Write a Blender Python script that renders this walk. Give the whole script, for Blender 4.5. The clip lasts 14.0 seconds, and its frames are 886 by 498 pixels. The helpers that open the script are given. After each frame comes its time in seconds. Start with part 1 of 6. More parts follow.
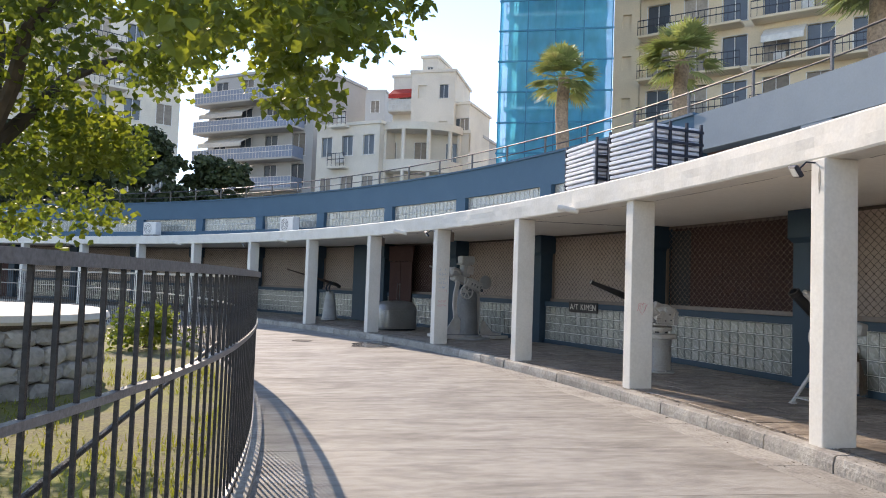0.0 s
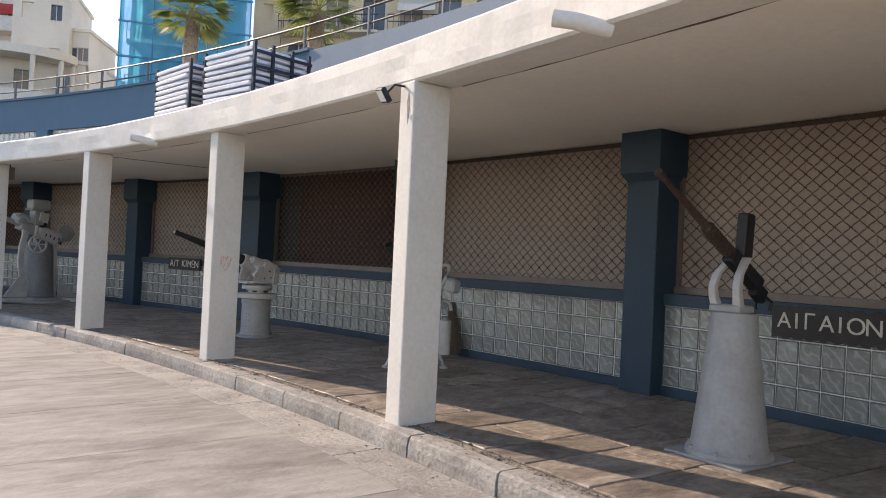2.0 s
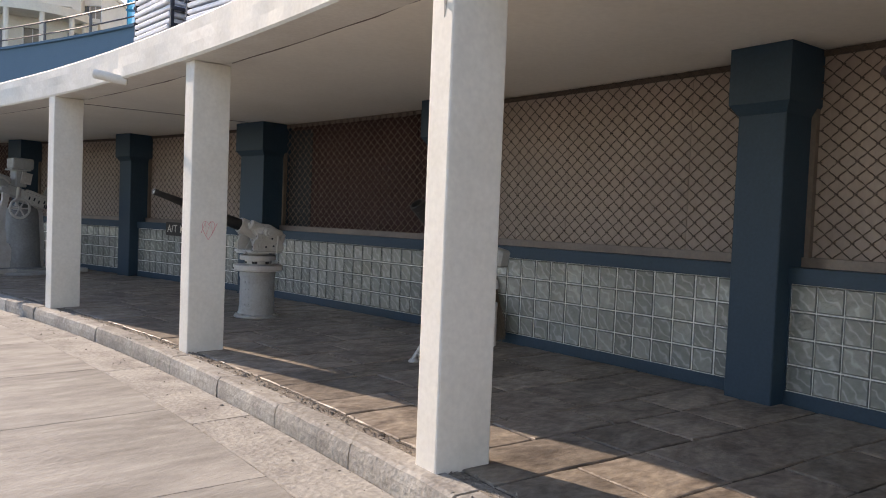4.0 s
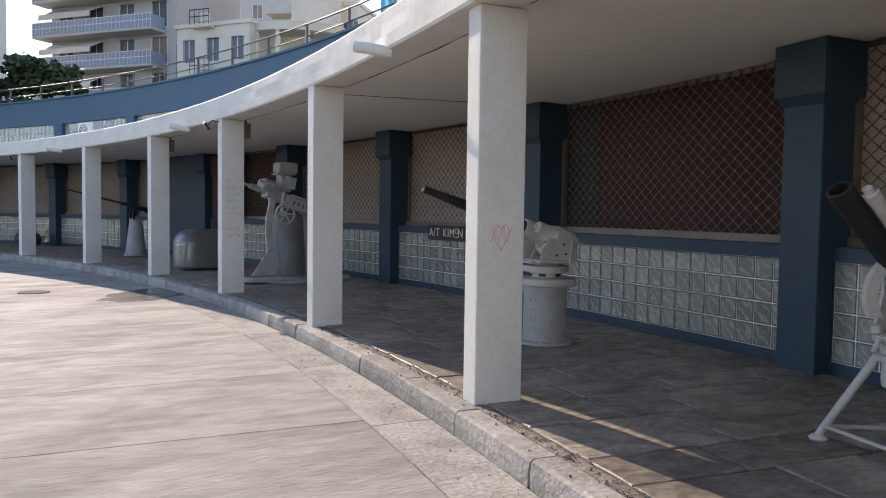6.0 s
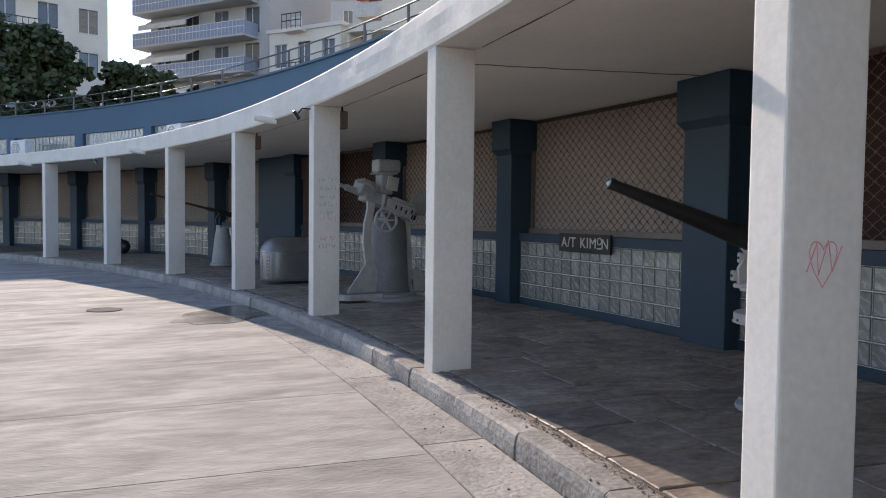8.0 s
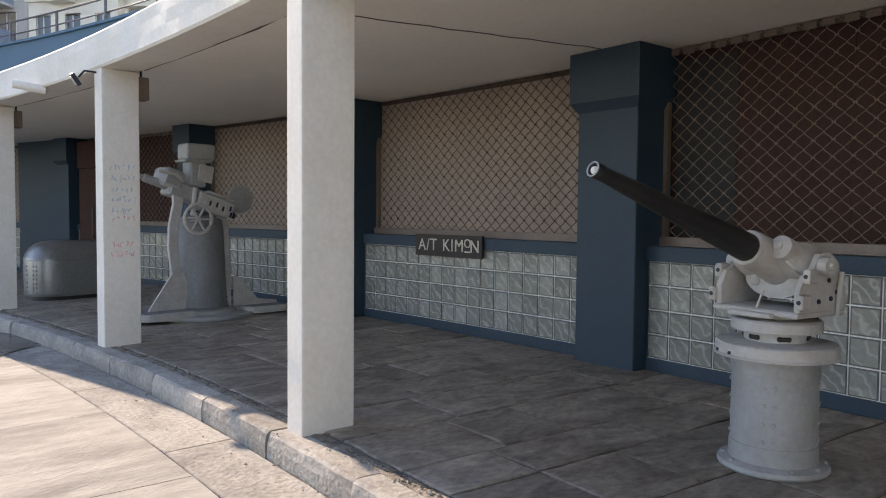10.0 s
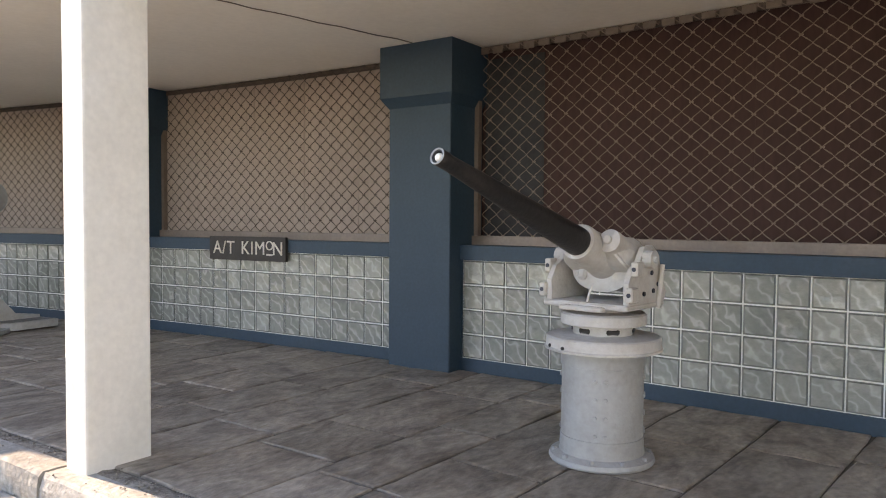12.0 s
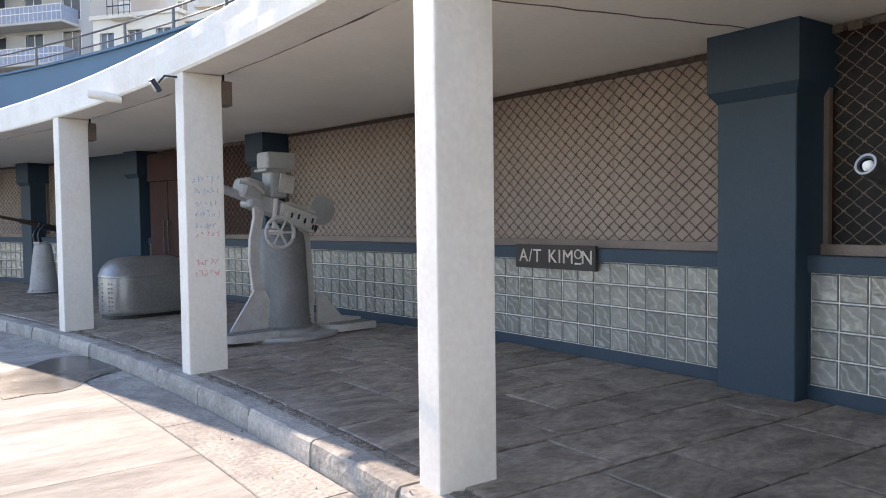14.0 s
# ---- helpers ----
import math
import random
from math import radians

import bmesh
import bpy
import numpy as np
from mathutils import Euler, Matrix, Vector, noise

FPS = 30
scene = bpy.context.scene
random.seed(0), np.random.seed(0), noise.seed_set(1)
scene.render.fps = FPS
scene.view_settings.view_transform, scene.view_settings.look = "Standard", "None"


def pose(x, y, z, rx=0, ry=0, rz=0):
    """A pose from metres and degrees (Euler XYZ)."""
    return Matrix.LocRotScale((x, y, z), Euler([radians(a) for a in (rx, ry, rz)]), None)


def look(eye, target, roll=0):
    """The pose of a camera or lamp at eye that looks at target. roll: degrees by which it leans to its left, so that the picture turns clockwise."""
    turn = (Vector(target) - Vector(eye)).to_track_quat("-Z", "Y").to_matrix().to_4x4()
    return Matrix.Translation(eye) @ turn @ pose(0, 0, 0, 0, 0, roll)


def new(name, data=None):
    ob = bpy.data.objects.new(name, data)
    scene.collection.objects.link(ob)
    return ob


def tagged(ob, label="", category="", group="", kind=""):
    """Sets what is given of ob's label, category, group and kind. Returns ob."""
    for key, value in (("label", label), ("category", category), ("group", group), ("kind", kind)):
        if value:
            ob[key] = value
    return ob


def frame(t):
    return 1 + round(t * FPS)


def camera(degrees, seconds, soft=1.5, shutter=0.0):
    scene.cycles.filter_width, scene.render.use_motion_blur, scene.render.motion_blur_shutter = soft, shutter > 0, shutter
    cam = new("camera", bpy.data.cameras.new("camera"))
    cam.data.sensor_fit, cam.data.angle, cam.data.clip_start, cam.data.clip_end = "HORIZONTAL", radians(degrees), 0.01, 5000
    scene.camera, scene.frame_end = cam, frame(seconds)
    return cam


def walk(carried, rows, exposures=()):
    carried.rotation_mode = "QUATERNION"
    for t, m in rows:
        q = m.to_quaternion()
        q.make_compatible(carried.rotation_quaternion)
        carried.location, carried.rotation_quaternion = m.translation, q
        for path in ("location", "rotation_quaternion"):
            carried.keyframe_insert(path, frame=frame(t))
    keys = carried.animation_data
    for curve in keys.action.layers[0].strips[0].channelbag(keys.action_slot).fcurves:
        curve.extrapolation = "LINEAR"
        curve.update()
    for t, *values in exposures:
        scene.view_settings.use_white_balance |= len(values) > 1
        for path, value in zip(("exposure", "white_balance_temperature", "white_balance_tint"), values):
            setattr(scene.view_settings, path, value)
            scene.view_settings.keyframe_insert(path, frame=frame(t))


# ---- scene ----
cam = camera(61.8, 14.0, soft=1.0)
PATH = [
    (0, (1.221, -0.401, 1.459), (1.014, 1.585, 1.558), 2.0),
    (0.5, (1.449, 0.079, 1.447), (1.624, 2.069, 1.548), 2.4),
    (1, (1.688, 0.488, 1.417), (2.12, 2.439, 1.515), 2.5),
    (1.5, (1.931, 0.888, 1.394), (2.539, 2.792, 1.469), 2.7),
    (2, (2.195, 1.263, 1.398), (2.911, 3.13, 1.427), 2.7),
    (2.2, (2.293, 1.419, 1.369), (3.039, 3.274, 1.382), 2.7),
    (4.3, (2.721, 3.377, 1.408), (3.328, 5.281, 1.321), 1.8),
    (4.5, (2.705, 3.578, 1.39), (3.237, 5.504, 1.304), 1.8),
    (5, (2.641, 4.119, 1.391), (2.98, 6.088, 1.299), 1.4),
    (5.5, (2.576, 4.623, 1.404), (2.745, 6.614, 1.304), 1.0),
    (6, (2.464, 5.213, 1.397), (2.494, 7.21, 1.298), 0.8),
    (6.5, (2.372, 5.736, 1.409), (2.286, 7.732, 1.31), 0.5),
    (7, (2.24, 6.222, 1.393), (2.063, 8.213, 1.302), 0.6),
    (7.2, (2.178, 6.469, 1.379), (1.965, 8.455, 1.294), 0.7),
    (9.3, (1.358, 8.392, 1.405), (1.38, 10.39, 1.315), 0.3),
    (9.5, (1.323, 8.551, 1.404), (1.434, 10.546, 1.314), 0.4),
    (10, (1.238, 8.939, 1.413), (1.589, 10.906, 1.319), 0.5),
    (10.5, (1.19, 9.199, 1.381), (1.759, 11.115, 1.291), 0.6),
    (11, (1.203, 9.277, 1.365), (1.94, 11.134, 1.277), 0.5),
    (11.5, (1.196, 9.288, 1.364), (2.043, 11.098, 1.282), 0.5),
    (12, (1.144, 9.314, 1.358), (2.037, 11.102, 1.283), 0.4),
    (12.5, (1.097, 9.322, 1.37), (1.96, 11.125, 1.294), 0.3),
    (13, (1.02, 9.37, 1.374), (1.799, 11.211, 1.298), 0.0),
    (13.5, (0.961, 9.492, 1.398), (1.528, 11.409, 1.319), -0.3),
    (14, (0.846, 9.717, 1.451), (1.059, 11.704, 1.371), -0.7),
]
walk(cam, [(t, look(eye, target, roll)) for t, eye, target, roll in PATH],
     [(0, 1.45, 7800, 18), (1.0, 1.35, 7800, 20), (2.2, 1.4, 8100, 21), (4.5, 1.4, 8000, 20), (6.5, 1.25, 7500, 20), (7.5, 1.15, 7400, 20), (9.3, 1.35, 7700, 21), (10.0, 1.75, 8300, 20), (10.8, 2.4, 9000, 21), (12.0, 2.55, 9200, 22), (13.2, 2.5, 8700, 22), (14.0, 2.2, 7900, 21)])

# ---- world and light ----
SUN_AZ, SUN_EL = 123.3, 29.5
world = bpy.data.worlds.new("world")
scene.world = world
world.use_nodes = True
wn = world.node_tree.nodes
sky = wn.new("ShaderNodeTexSky")
sky.sky_type = "NISHITA"
sky.sun_disc = False
sky.sun_elevation = radians(SUN_EL)
sky.sun_rotation = radians(90 - SUN_AZ)
sky.altitude = 2200
sky.air_density, sky.dust_density, sky.ozone_density = 1.0, 0.0, 1.8
world.node_tree.links.new(sky.outputs[0], wn["Background"].inputs[0])
wn["Background"].inputs[1].default_value = 0.15
sun = new("sun", bpy.data.lights.new("sun", "SUN"))
sun.data.energy, sun.data.angle, sun.data.color = 2.1, radians(0.53), (1.0, 0.95, 0.87)
sun_dir = Vector((math.cos(radians(SUN_AZ)) * math.cos(radians(SUN_EL)), math.sin(radians(SUN_AZ)) * math.cos(radians(SUN_EL)), math.sin(radians(SUN_EL))))
sun.matrix_world = look(sun_dir * 60, (0, 0, 0))

# ---- plan: everything lies round the centre of the curved colonnade ----
CX, CY = -30.752, -3.94
R_KERB, R_COL, R_BEAM = 36.10, 36.225, 36.21
R_PIER, R_GLASS, R_GRILLE = 39.18, 39.36, 39.55
Z_FLOOR, Z_BEAM, Z_CEIL, Z_SLAB, Z_WALL = 0.15, 2.745, 2.785, 3.06, 4.84
Z_ROOF = 2.92
COLUMNS = [-0.4, 5.4, 11.15, 16.89, 22.69, 28.30, 33.95, 39.55, 45.36, 51.25, 57.2, 63.0, 68.9, 74.8, 80.7]
PIERS = [-0.6, 5.2, 11.0, 17.0, 22.62, 28.57, 34.25, 40.0, 45.75, 51.75, 57.5, 63.3, 69.1, 74.9, 80.7]
TH0, TH1 = -8.0, 84.0


def ring(r, th, z=0.0):
    a = radians(th)
    return Vector((CX + r * math.cos(a), CY + r * math.sin(a), z))


def at(r, th, z=0.0, turn=0.0):
    """Local axes on the ring: x to the right as seen from the centre, y outwards, z up."""
    return Matrix.Translation(ring(r, th, z)) @ Matrix.Rotation(radians(th - 90 + turn), 4, "Z")


# ---- materials ----
def mat(name, base, rough=0.6, metal=0.0, vary=0.12, grain=40.0, stain=1.6, stain_col=None, stain_amt=0.35, bump=0.15, bump_scale=None,
        spec=0.5, coat=0.0, stretch=(1, 1, 1), per_piece=0.0, trans=0.0, island=False, distort=0.0, ramp_at=(0.42, 0.68)):
    m = bpy.data.materials.new(name)
    m.use_nodes = True
    nt = m.node_tree
    n, ln = nt.nodes, nt.links
    b = n["Principled BSDF"]
    tc = n.new("ShaderNodeTexCoord")
    mp = n.new("ShaderNodeMapping")
    mp.inputs["Scale"].default_value = stretch
    ln.new(tc.outputs["Object"], mp.inputs["Vector"])
    vec = mp.outputs["Vector"]
    oi = n.new("ShaderNodeObjectInfo")
    if per_piece:
        add = n.new("ShaderNodeVectorMath")
        add.operation = "ADD"
        sc = n.new("ShaderNodeMath")
        sc.operation = "MULTIPLY"
        sc.inputs[1].default_value = 37.0
        ln.new(oi.outputs["Random"], sc.inputs[0])
        ln.new(vec, add.inputs[0])
        ln.new(sc.outputs[0], add.inputs[1])
        vec = add.outputs[0]
    fine = n.new("ShaderNodeTexNoise")
    fine.inputs["Scale"].default_value = grain
    fine.inputs["Detail"].default_value = 6
    ln.new(vec, fine.inputs["Vector"])
    big = n.new("ShaderNodeTexNoise")
    big.inputs["Scale"].default_value = stain
    big.inputs["Detail"].default_value = 5
    big.inputs["Roughness"].default_value = 0.62
    big.inputs["Distortion"].default_value = distort
    ln.new(vec, big.inputs["Vector"])
    ramp = n.new("ShaderNodeValToRGB")
    ramp.color_ramp.elements[0].position, ramp.color_ramp.elements[1].position = ramp_at
    ln.new(big.outputs["Fac"], ramp.inputs["Fac"])
    sc = stain_col or tuple(c * 0.62 for c in base)
    mix = n.new("ShaderNodeMix")
    mix.data_type = "RGBA"
    mix.inputs["A"].default_value = (*base, 1)
    mix.inputs["B"].default_value = (*sc, 1)
    amt = n.new("ShaderNodeMath")
    amt.operation = "MULTIPLY"
    amt.inputs[1].default_value = stain_amt
    ln.new(ramp.outputs["Color"], amt.inputs[0])
    ln.new(amt.outputs[0], mix.inputs["Factor"])
    hsv = n.new("ShaderNodeHueSaturation")
    ln.new(mix.outputs["Result"], hsv.inputs["Color"])
    mr = n.new("ShaderNodeMapRange")
    mr.inputs["From Min"].default_value, mr.inputs["From Max"].default_value = 0.3, 0.7
    mr.inputs["To Min"].default_value, mr.inputs["To Max"].default_value = 1 - vary, 1 + vary
    ln.new(fine.outputs["Fac"], mr.inputs["Value"])
    val = mr.outputs["Result"]
    if per_piece or island:
        src = oi.outputs["Random"]
        if island:
            src = n.new("ShaderNodeNewGeometry").outputs["Random Per Island"]
        m2 = n.new("ShaderNodeMapRange")
        pp = per_piece or 0.2
        m2.inputs["To Min"].default_value, m2.inputs["To Max"].default_value = 1 - pp, 1 + pp
        ln.new(src, m2.inputs["Value"])
        mu = n.new("ShaderNodeMath")
        mu.operation = "MULTIPLY"
        ln.new(val, mu.inputs[0])
        ln.new(m2.outputs["Result"], mu.inputs[1])
        val = mu.outputs[0]
    ln.new(val, hsv.inputs["Value"])
    ln.new(hsv.outputs["Color"], b.inputs["Base Color"])
    rr = n.new("ShaderNodeMapRange")
    rr.inputs["To Min"].default_value, rr.inputs["To Max"].default_value = max(0.03, rough - 0.12), min(1, rough + 0.12)
    ln.new(big.outputs["Fac"], rr.inputs["Value"])
    ln.new(rr.outputs["Result"], b.inputs["Roughness"])
    b.inputs["Metallic"].default_value = metal
    b.inputs["Specular IOR Level"].default_value = spec
    b.inputs["Coat Weight"].default_value = coat
    b.inputs["Transmission Weight"].default_value = trans
    if bump:
        bn = n.new("ShaderNodeTexNoise")
        bn.inputs["Scale"].default_value = bump_scale or grain
        bn.inputs["Detail"].default_value = 7
        ln.new(vec, bn.inputs["Vector"])
        bp = n.new("ShaderNodeBump")
        bp.inputs["Strength"].default_value = min(1.0, bump * 2)
        bp.inputs["Distance"].default_value = 0.012
        ln.new(bn.outputs["Fac"], bp.inputs["Height"])
        ln.new(bp.outputs["Normal"], b.inputs["Normal"])
    return m


M_LOT = mat("lot_concrete", (0.36, 0.336, 0.298), 0.82, grain=10, stain=1.9, stain_col=(0.155, 0.14, 0.12), stain_amt=0.85, vary=0.15, bump=0.35, bump_scale=40, per_piece=0.06, stretch=(1.25, 0.42, 1), distort=0.5, ramp_at=(0.42, 0.74))
M_KERB = mat("kerb_concrete", (0.38, 0.355, 0.315), 0.85, grain=30, stain=3, stain_col=(0.20, 0.18, 0.16), stain_amt=0.7, vary=0.2, bump=0.55, per_piece=0.12)
M_GRIT = mat("grit_mortar", (0.145, 0.125, 0.105), 0.95, grain=60, stain=5, vary=0.35, bump=0.8)
M_RUBBLE = mat("crumbled_mortar", (0.30, 0.265, 0.22), 0.95, grain=45, stain=9, stain_col=(0.13, 0.10, 0.08), stain_amt=0.9, vary=0.35, bump=1.0, bump_scale=60)
M_FLAG = mat("stone_flag", (0.35, 0.295, 0.24), 0.5, grain=22, stain=2.6, stain_col=(0.125, 0.10, 0.082), stain_amt=0.85, vary=0.26, bump=0.8, bump_scale=16, per_piece=0.20, stretch=(1.3, 0.75, 1), distort=1.6, ramp_at=(0.36, 0.66))
M_WHITE = mat("white_paint", (0.76, 0.725, 0.66), 0.72, grain=30, stain=2.2, stain_col=(0.62, 0.57, 0.49), stain_amt=0.45, vary=0.05, bump=0.09, bump_scale=14)
M_CEIL = mat("ceiling_paint", (0.92, 0.87, 0.78), 0.8, grain=20, stain=0.8, stain_col=(0.78, 0.72, 0.62), stain_amt=0.35, vary=0.03, bump=0.05)
M_BLUE = mat("blue_wall_paint", (0.034, 0.098, 0.158), 0.65, grain=40, stain=1.2, stain_col=(0.07, 0.14, 0.20), stain_amt=0.35, vary=0.07, bump=0.12)
M_PALEBLUE = mat("faded_blue_paint", (0.135, 0.19, 0.235), 0.7, grain=30, stain=0.8, stain_col=(0.20, 0.255, 0.295), stain_amt=0.5, vary=0.04, bump=0.04)
M_PIER = mat("dark_blue_paint", (0.016, 0.043, 0.070), 0.6, grain=40, stain=2.5, stain_col=(0.035, 0.062, 0.088), stain_amt=0.5, vary=0.1, bump=0.06)
M_GLASS = mat("glass_block", (0.30, 0.305, 0.28), 0.10, grain=22, stain=9, stain_col=(0.20, 0.21, 0.19), stain_amt=0.4, vary=0.10, bump=0.9, bump_scale=10, per_piece=0.20, trans=0.15, spec=0.8, distort=2.0, ramp_at=(0.34, 0.66))
M_GLASSRIM = mat("glass_block_rim", (0.17, 0.176, 0.163), 0.2, grain=30, stain=9, stain_amt=0.5, vary=0.12, bump=0.2, spec=0.8)


def glint_streaks(m):
    """Slanting highlights painted into the glass colour as pale streaks, different in each block."""
    nt = m.node_tree
    b = nt.nodes["Principled BSDF"]
    base = b.inputs["Base Color"].links[0].from_socket
    vec = next(n for n in nt.nodes if n.type == "VECT_MATH").outputs[0]
    no = nt.nodes.new("ShaderNodeTexWave")
    no.bands_direction = "DIAGONAL"
    no.inputs["Scale"].default_value, no.inputs["Distortion"].default_value = 5.0, 7.0
    no.inputs["Detail"].default_value, no.inputs["Detail Scale"].default_value = 1.6, 1.8
    nt.links.new(vec, no.inputs["Vector"])
    r = nt.nodes.new("ShaderNodeValToRGB")
    e = r.color_ramp.elements
    e[0].position, e[0].color = 0.55, (0, 0, 0, 1)
    e[1].position, e[1].color = 1.0, (0.36, 0.36, 0.36, 1)
    k = e.new(0.86)
    k.color = (0.10, 0.10, 0.10, 1)
    nt.links.new(no.outputs["Fac"], r.inputs["Fac"])
    mx = nt.nodes.new("ShaderNodeMix")
    mx.data_type = "RGBA"
    mx.inputs["B"].default_value = (0.72, 0.72, 0.67, 1)
    nt.links.new(r.outputs["Color"], mx.inputs["Factor"])
    nt.links.new(base, mx.inputs["A"])
    nt.links.new(mx.outputs["Result"], b.inputs["Base Color"])


glint_streaks(M_GLASS)
M_MORTAR = mat("white_mortar", (0.80, 0.79, 0.74), 0.85, grain=50, stain=4, vary=0.08, bump=0.3)
M_BROWN = mat("brown_shutter", (0.068, 0.037, 0.033), 0.8, grain=30, stain=1.5, vary=0.12, bump=0.1, spec=0.15, stretch=(1, 1, 0.3))
M_DARKGREY = mat("dark_grey_panel", (0.045, 0.045, 0.048), 0.75, grain=30, stain=1.5, vary=0.12, bump=0.1, spec=0.2)
M_TAN = mat("tan_shutter", (0.40, 0.315, 0.27), 0.7, grain=30, stain=1.5, vary=0.08, bump=0.1, stretch=(1, 1, 0.3))
M_FRAME = mat("brown_metal_frame", (0.20, 0.155, 0.13), 0.5, 0.3, grain=40, stain=5, vary=0.12, bump=0.1)
M_WIRE = mat("dusty_grille_wire", (0.22, 0.17, 0.14), 0.65, 0.1, grain=60, stain=8, vary=0.25, bump=0.2)
# dark tone takes in the lattice's shadow on the tan shutters
M_WIREDARK = mat("dark_grille_wire", (0.11, 0.082, 0.066), 0.6, 0.35, grain=60, stain=8, vary=0.25, bump=0.2)
M_GREY = mat("grey_gun_paint", (0.36, 0.365, 0.36), 0.5, grain=35, stain=5, stain_col=(0.25, 0.225, 0.20), stain_amt=0.4, vary=0.07, bump=0.25, bump_scale=25)
M_DRUM = mat("dull_grey_paint", (0.20, 0.205, 0.21), 0.5, grain=30, stain=3, stain_col=(0.13, 0.125, 0.12), stain_amt=0.5, vary=0.12, bump=0.25, bump_scale=20)
M_LGREY = mat("light_grey_paint", (0.50, 0.485, 0.465), 0.55, grain=35, stain=7, stain_col=(0.36, 0.31, 0.26), stain_amt=0.5, vary=0.06, bump=0.25, bump_scale=25)
M_TANK = mat("dull_steel_tank", (0.24, 0.24, 0.235), 0.36, 0.5, grain=30, stain=4, stain_col=(0.32, 0.31, 0.30), stain_amt=0.5, vary=0.12, bump=0.2, bump_scale=12)
M_BLACK = mat("black_gun_metal", (0.012, 0.012, 0.013), 0.5, 0.0, grain=40, stain=5, stain_col=(0.035, 0.028, 0.024), vary=0.2, bump=0.15)
M_RUST = mat("rusty_gun_metal", (0.06, 0.038, 0.03), 0.6, 0.4, grain=50, stain=8, stain_col=(0.12, 0.055, 0.03), vary=0.3, bump=0.3)
M_IRON = mat("fence_iron", (0.035, 0.033, 0.035), 0.45, 0.5, grain=60, stain=6, stain_col=(0.10, 0.085, 0.07), vary=0.25, bump=0.2)
M_RAIL = mat("galvanised_rail", (0.09, 0.085, 0.085), 0.4, 0.7, grain=60, stain=5, vary=0.15, bump=0.1)
M_FENCERAIL = mat("pale_fence_rail", (0.27, 0.26, 0.255), 0.45, 0.4, grain=60, stain=5, vary=0.2, bump=0.15)
M_SIGN = mat("brown_sign_board", (0.035, 0.027, 0.024), 0.6, grain=30, stain=4, vary=0.15, bump=0.15)
M_LETTER = mat("sign_letter_paint", (0.68, 0.63, 0.54), 0.7, grain=60, stain=15, stain_amt=0.5, vary=0.1, bump=0.1)
M_STONE = mat("rubble_stone", (0.42, 0.40, 0.37), 0.85, grain=14, stain=3, stain_amt=0.5, vary=0.2, bump=0.5, per_piece=0.2)
M_SOIL = mat("lawn_soil", (0.16, 0.14, 0.065), 0.95, grain=30, stain=0.8, stain_col=(0.26, 0.27, 0.045), stain_amt=0.8, vary=0.3, bump=0.8)
M_GRASS = mat("grass_blade", (0.19, 0.23, 0.04), 0.6, grain=3, stain=0.6, stain_col=(0.22, 0.21, 0.06), stain_amt=0.7, vary=0.2, bump=0, island=True)
M_LEAF = mat("tree_leaf", (0.085, 0.125, 0.032), 0.5, grain=3, stain=1.1, stain_col=(0.20, 0.23, 0.05), stain_amt=0.8, vary=0.1, bump=0, island=True, trans=0.0)
M_DARKLEAF = mat("dark_tree_leaf", (0.035, 0.055, 0.022), 0.6, grain=3, stain=1.1, stain_col=(0.07, 0.09, 0.03), stain_amt=0.6, vary=0.1, bump=0, island=True)
M_PALM = mat("palm_leaf", (0.21, 0.255, 0.09), 0.5, grain=3, stain=1.1, stain_col=(0.40, 0.36, 0.16), stain_amt=0.7, vary=0.1, bump=0, island=True)
M_BARK = mat("tree_bark", (0.09, 0.07, 0.055), 0.9, grain=12, stain=3, vary=0.3, bump=0.9, stretch=(1, 1, 0.25))
M_PALMBARK = mat("palm_trunk", (0.33, 0.24, 0.17), 0.9, grain=10, stain=4, vary=0.35, bump=0.9)
M_CREAM = mat("cream_render", (0.72, 0.67, 0.58), 0.85, grain=10, stain=0.35, stain_col=(0.45, 0.42, 0.36), stain_amt=0.4, vary=0.05, bump=0.1)
M_BEIGE = mat("beige_render", (0.72, 0.60, 0.43), 0.85, grain=10, stain=0.3, stain_col=(0.48, 0.38, 0.26), stain_amt=0.35, vary=0.05, bump=0.1)
M_GREYB = mat("grey_render", (0.46, 0.455, 0.44), 0.85, grain=10, stain=0.3, stain_col=(0.34, 0.33, 0.32), stain_amt=0.4, vary=0.05, bump=0.1)
M_PANE = mat("far_window_pane", (0.10, 0.12, 0.14), 0.15, vary=0.05, bump=0, spec=0.6, per_piece=0.4)
M_SHUT = mat("house_shutter", (0.32, 0.28, 0.235), 0.7, grain=5, vary=0.15, bump=0, per_piece=0.35)
M_AWN = mat("white_awning", (0.62, 0.60, 0.55), 0.8, grain=5, vary=0.08, bump=0, per_piece=0.15)
M_RED = mat("red_awning", (0.52, 0.05, 0.035), 0.8, grain=5, vary=0.08, bump=0)
M_BALC = mat("balcony_glass", (0.24, 0.30, 0.40), 0.3, grain=5, vary=0.08, bump=0)
M_NET = mat("blue_scaffold_net", (0.06, 0.46, 0.66), 0.75, grain=1.5, stain=0.4, stain_col=(0.14, 0.60, 0.78), stain_amt=0.7, vary=0.14, bump=0.2, bump_scale=1.2, stretch=(1, 1, 0.5))
M_NETDARK = mat("scaffold_deck", (0.03, 0.24, 0.38), 0.8, vary=0.1, bump=0)
M_AC = mat("white_plastic", (0.70, 0.69, 0.66), 0.5, grain=20, stain=4, vary=0.05, bump=0.05)
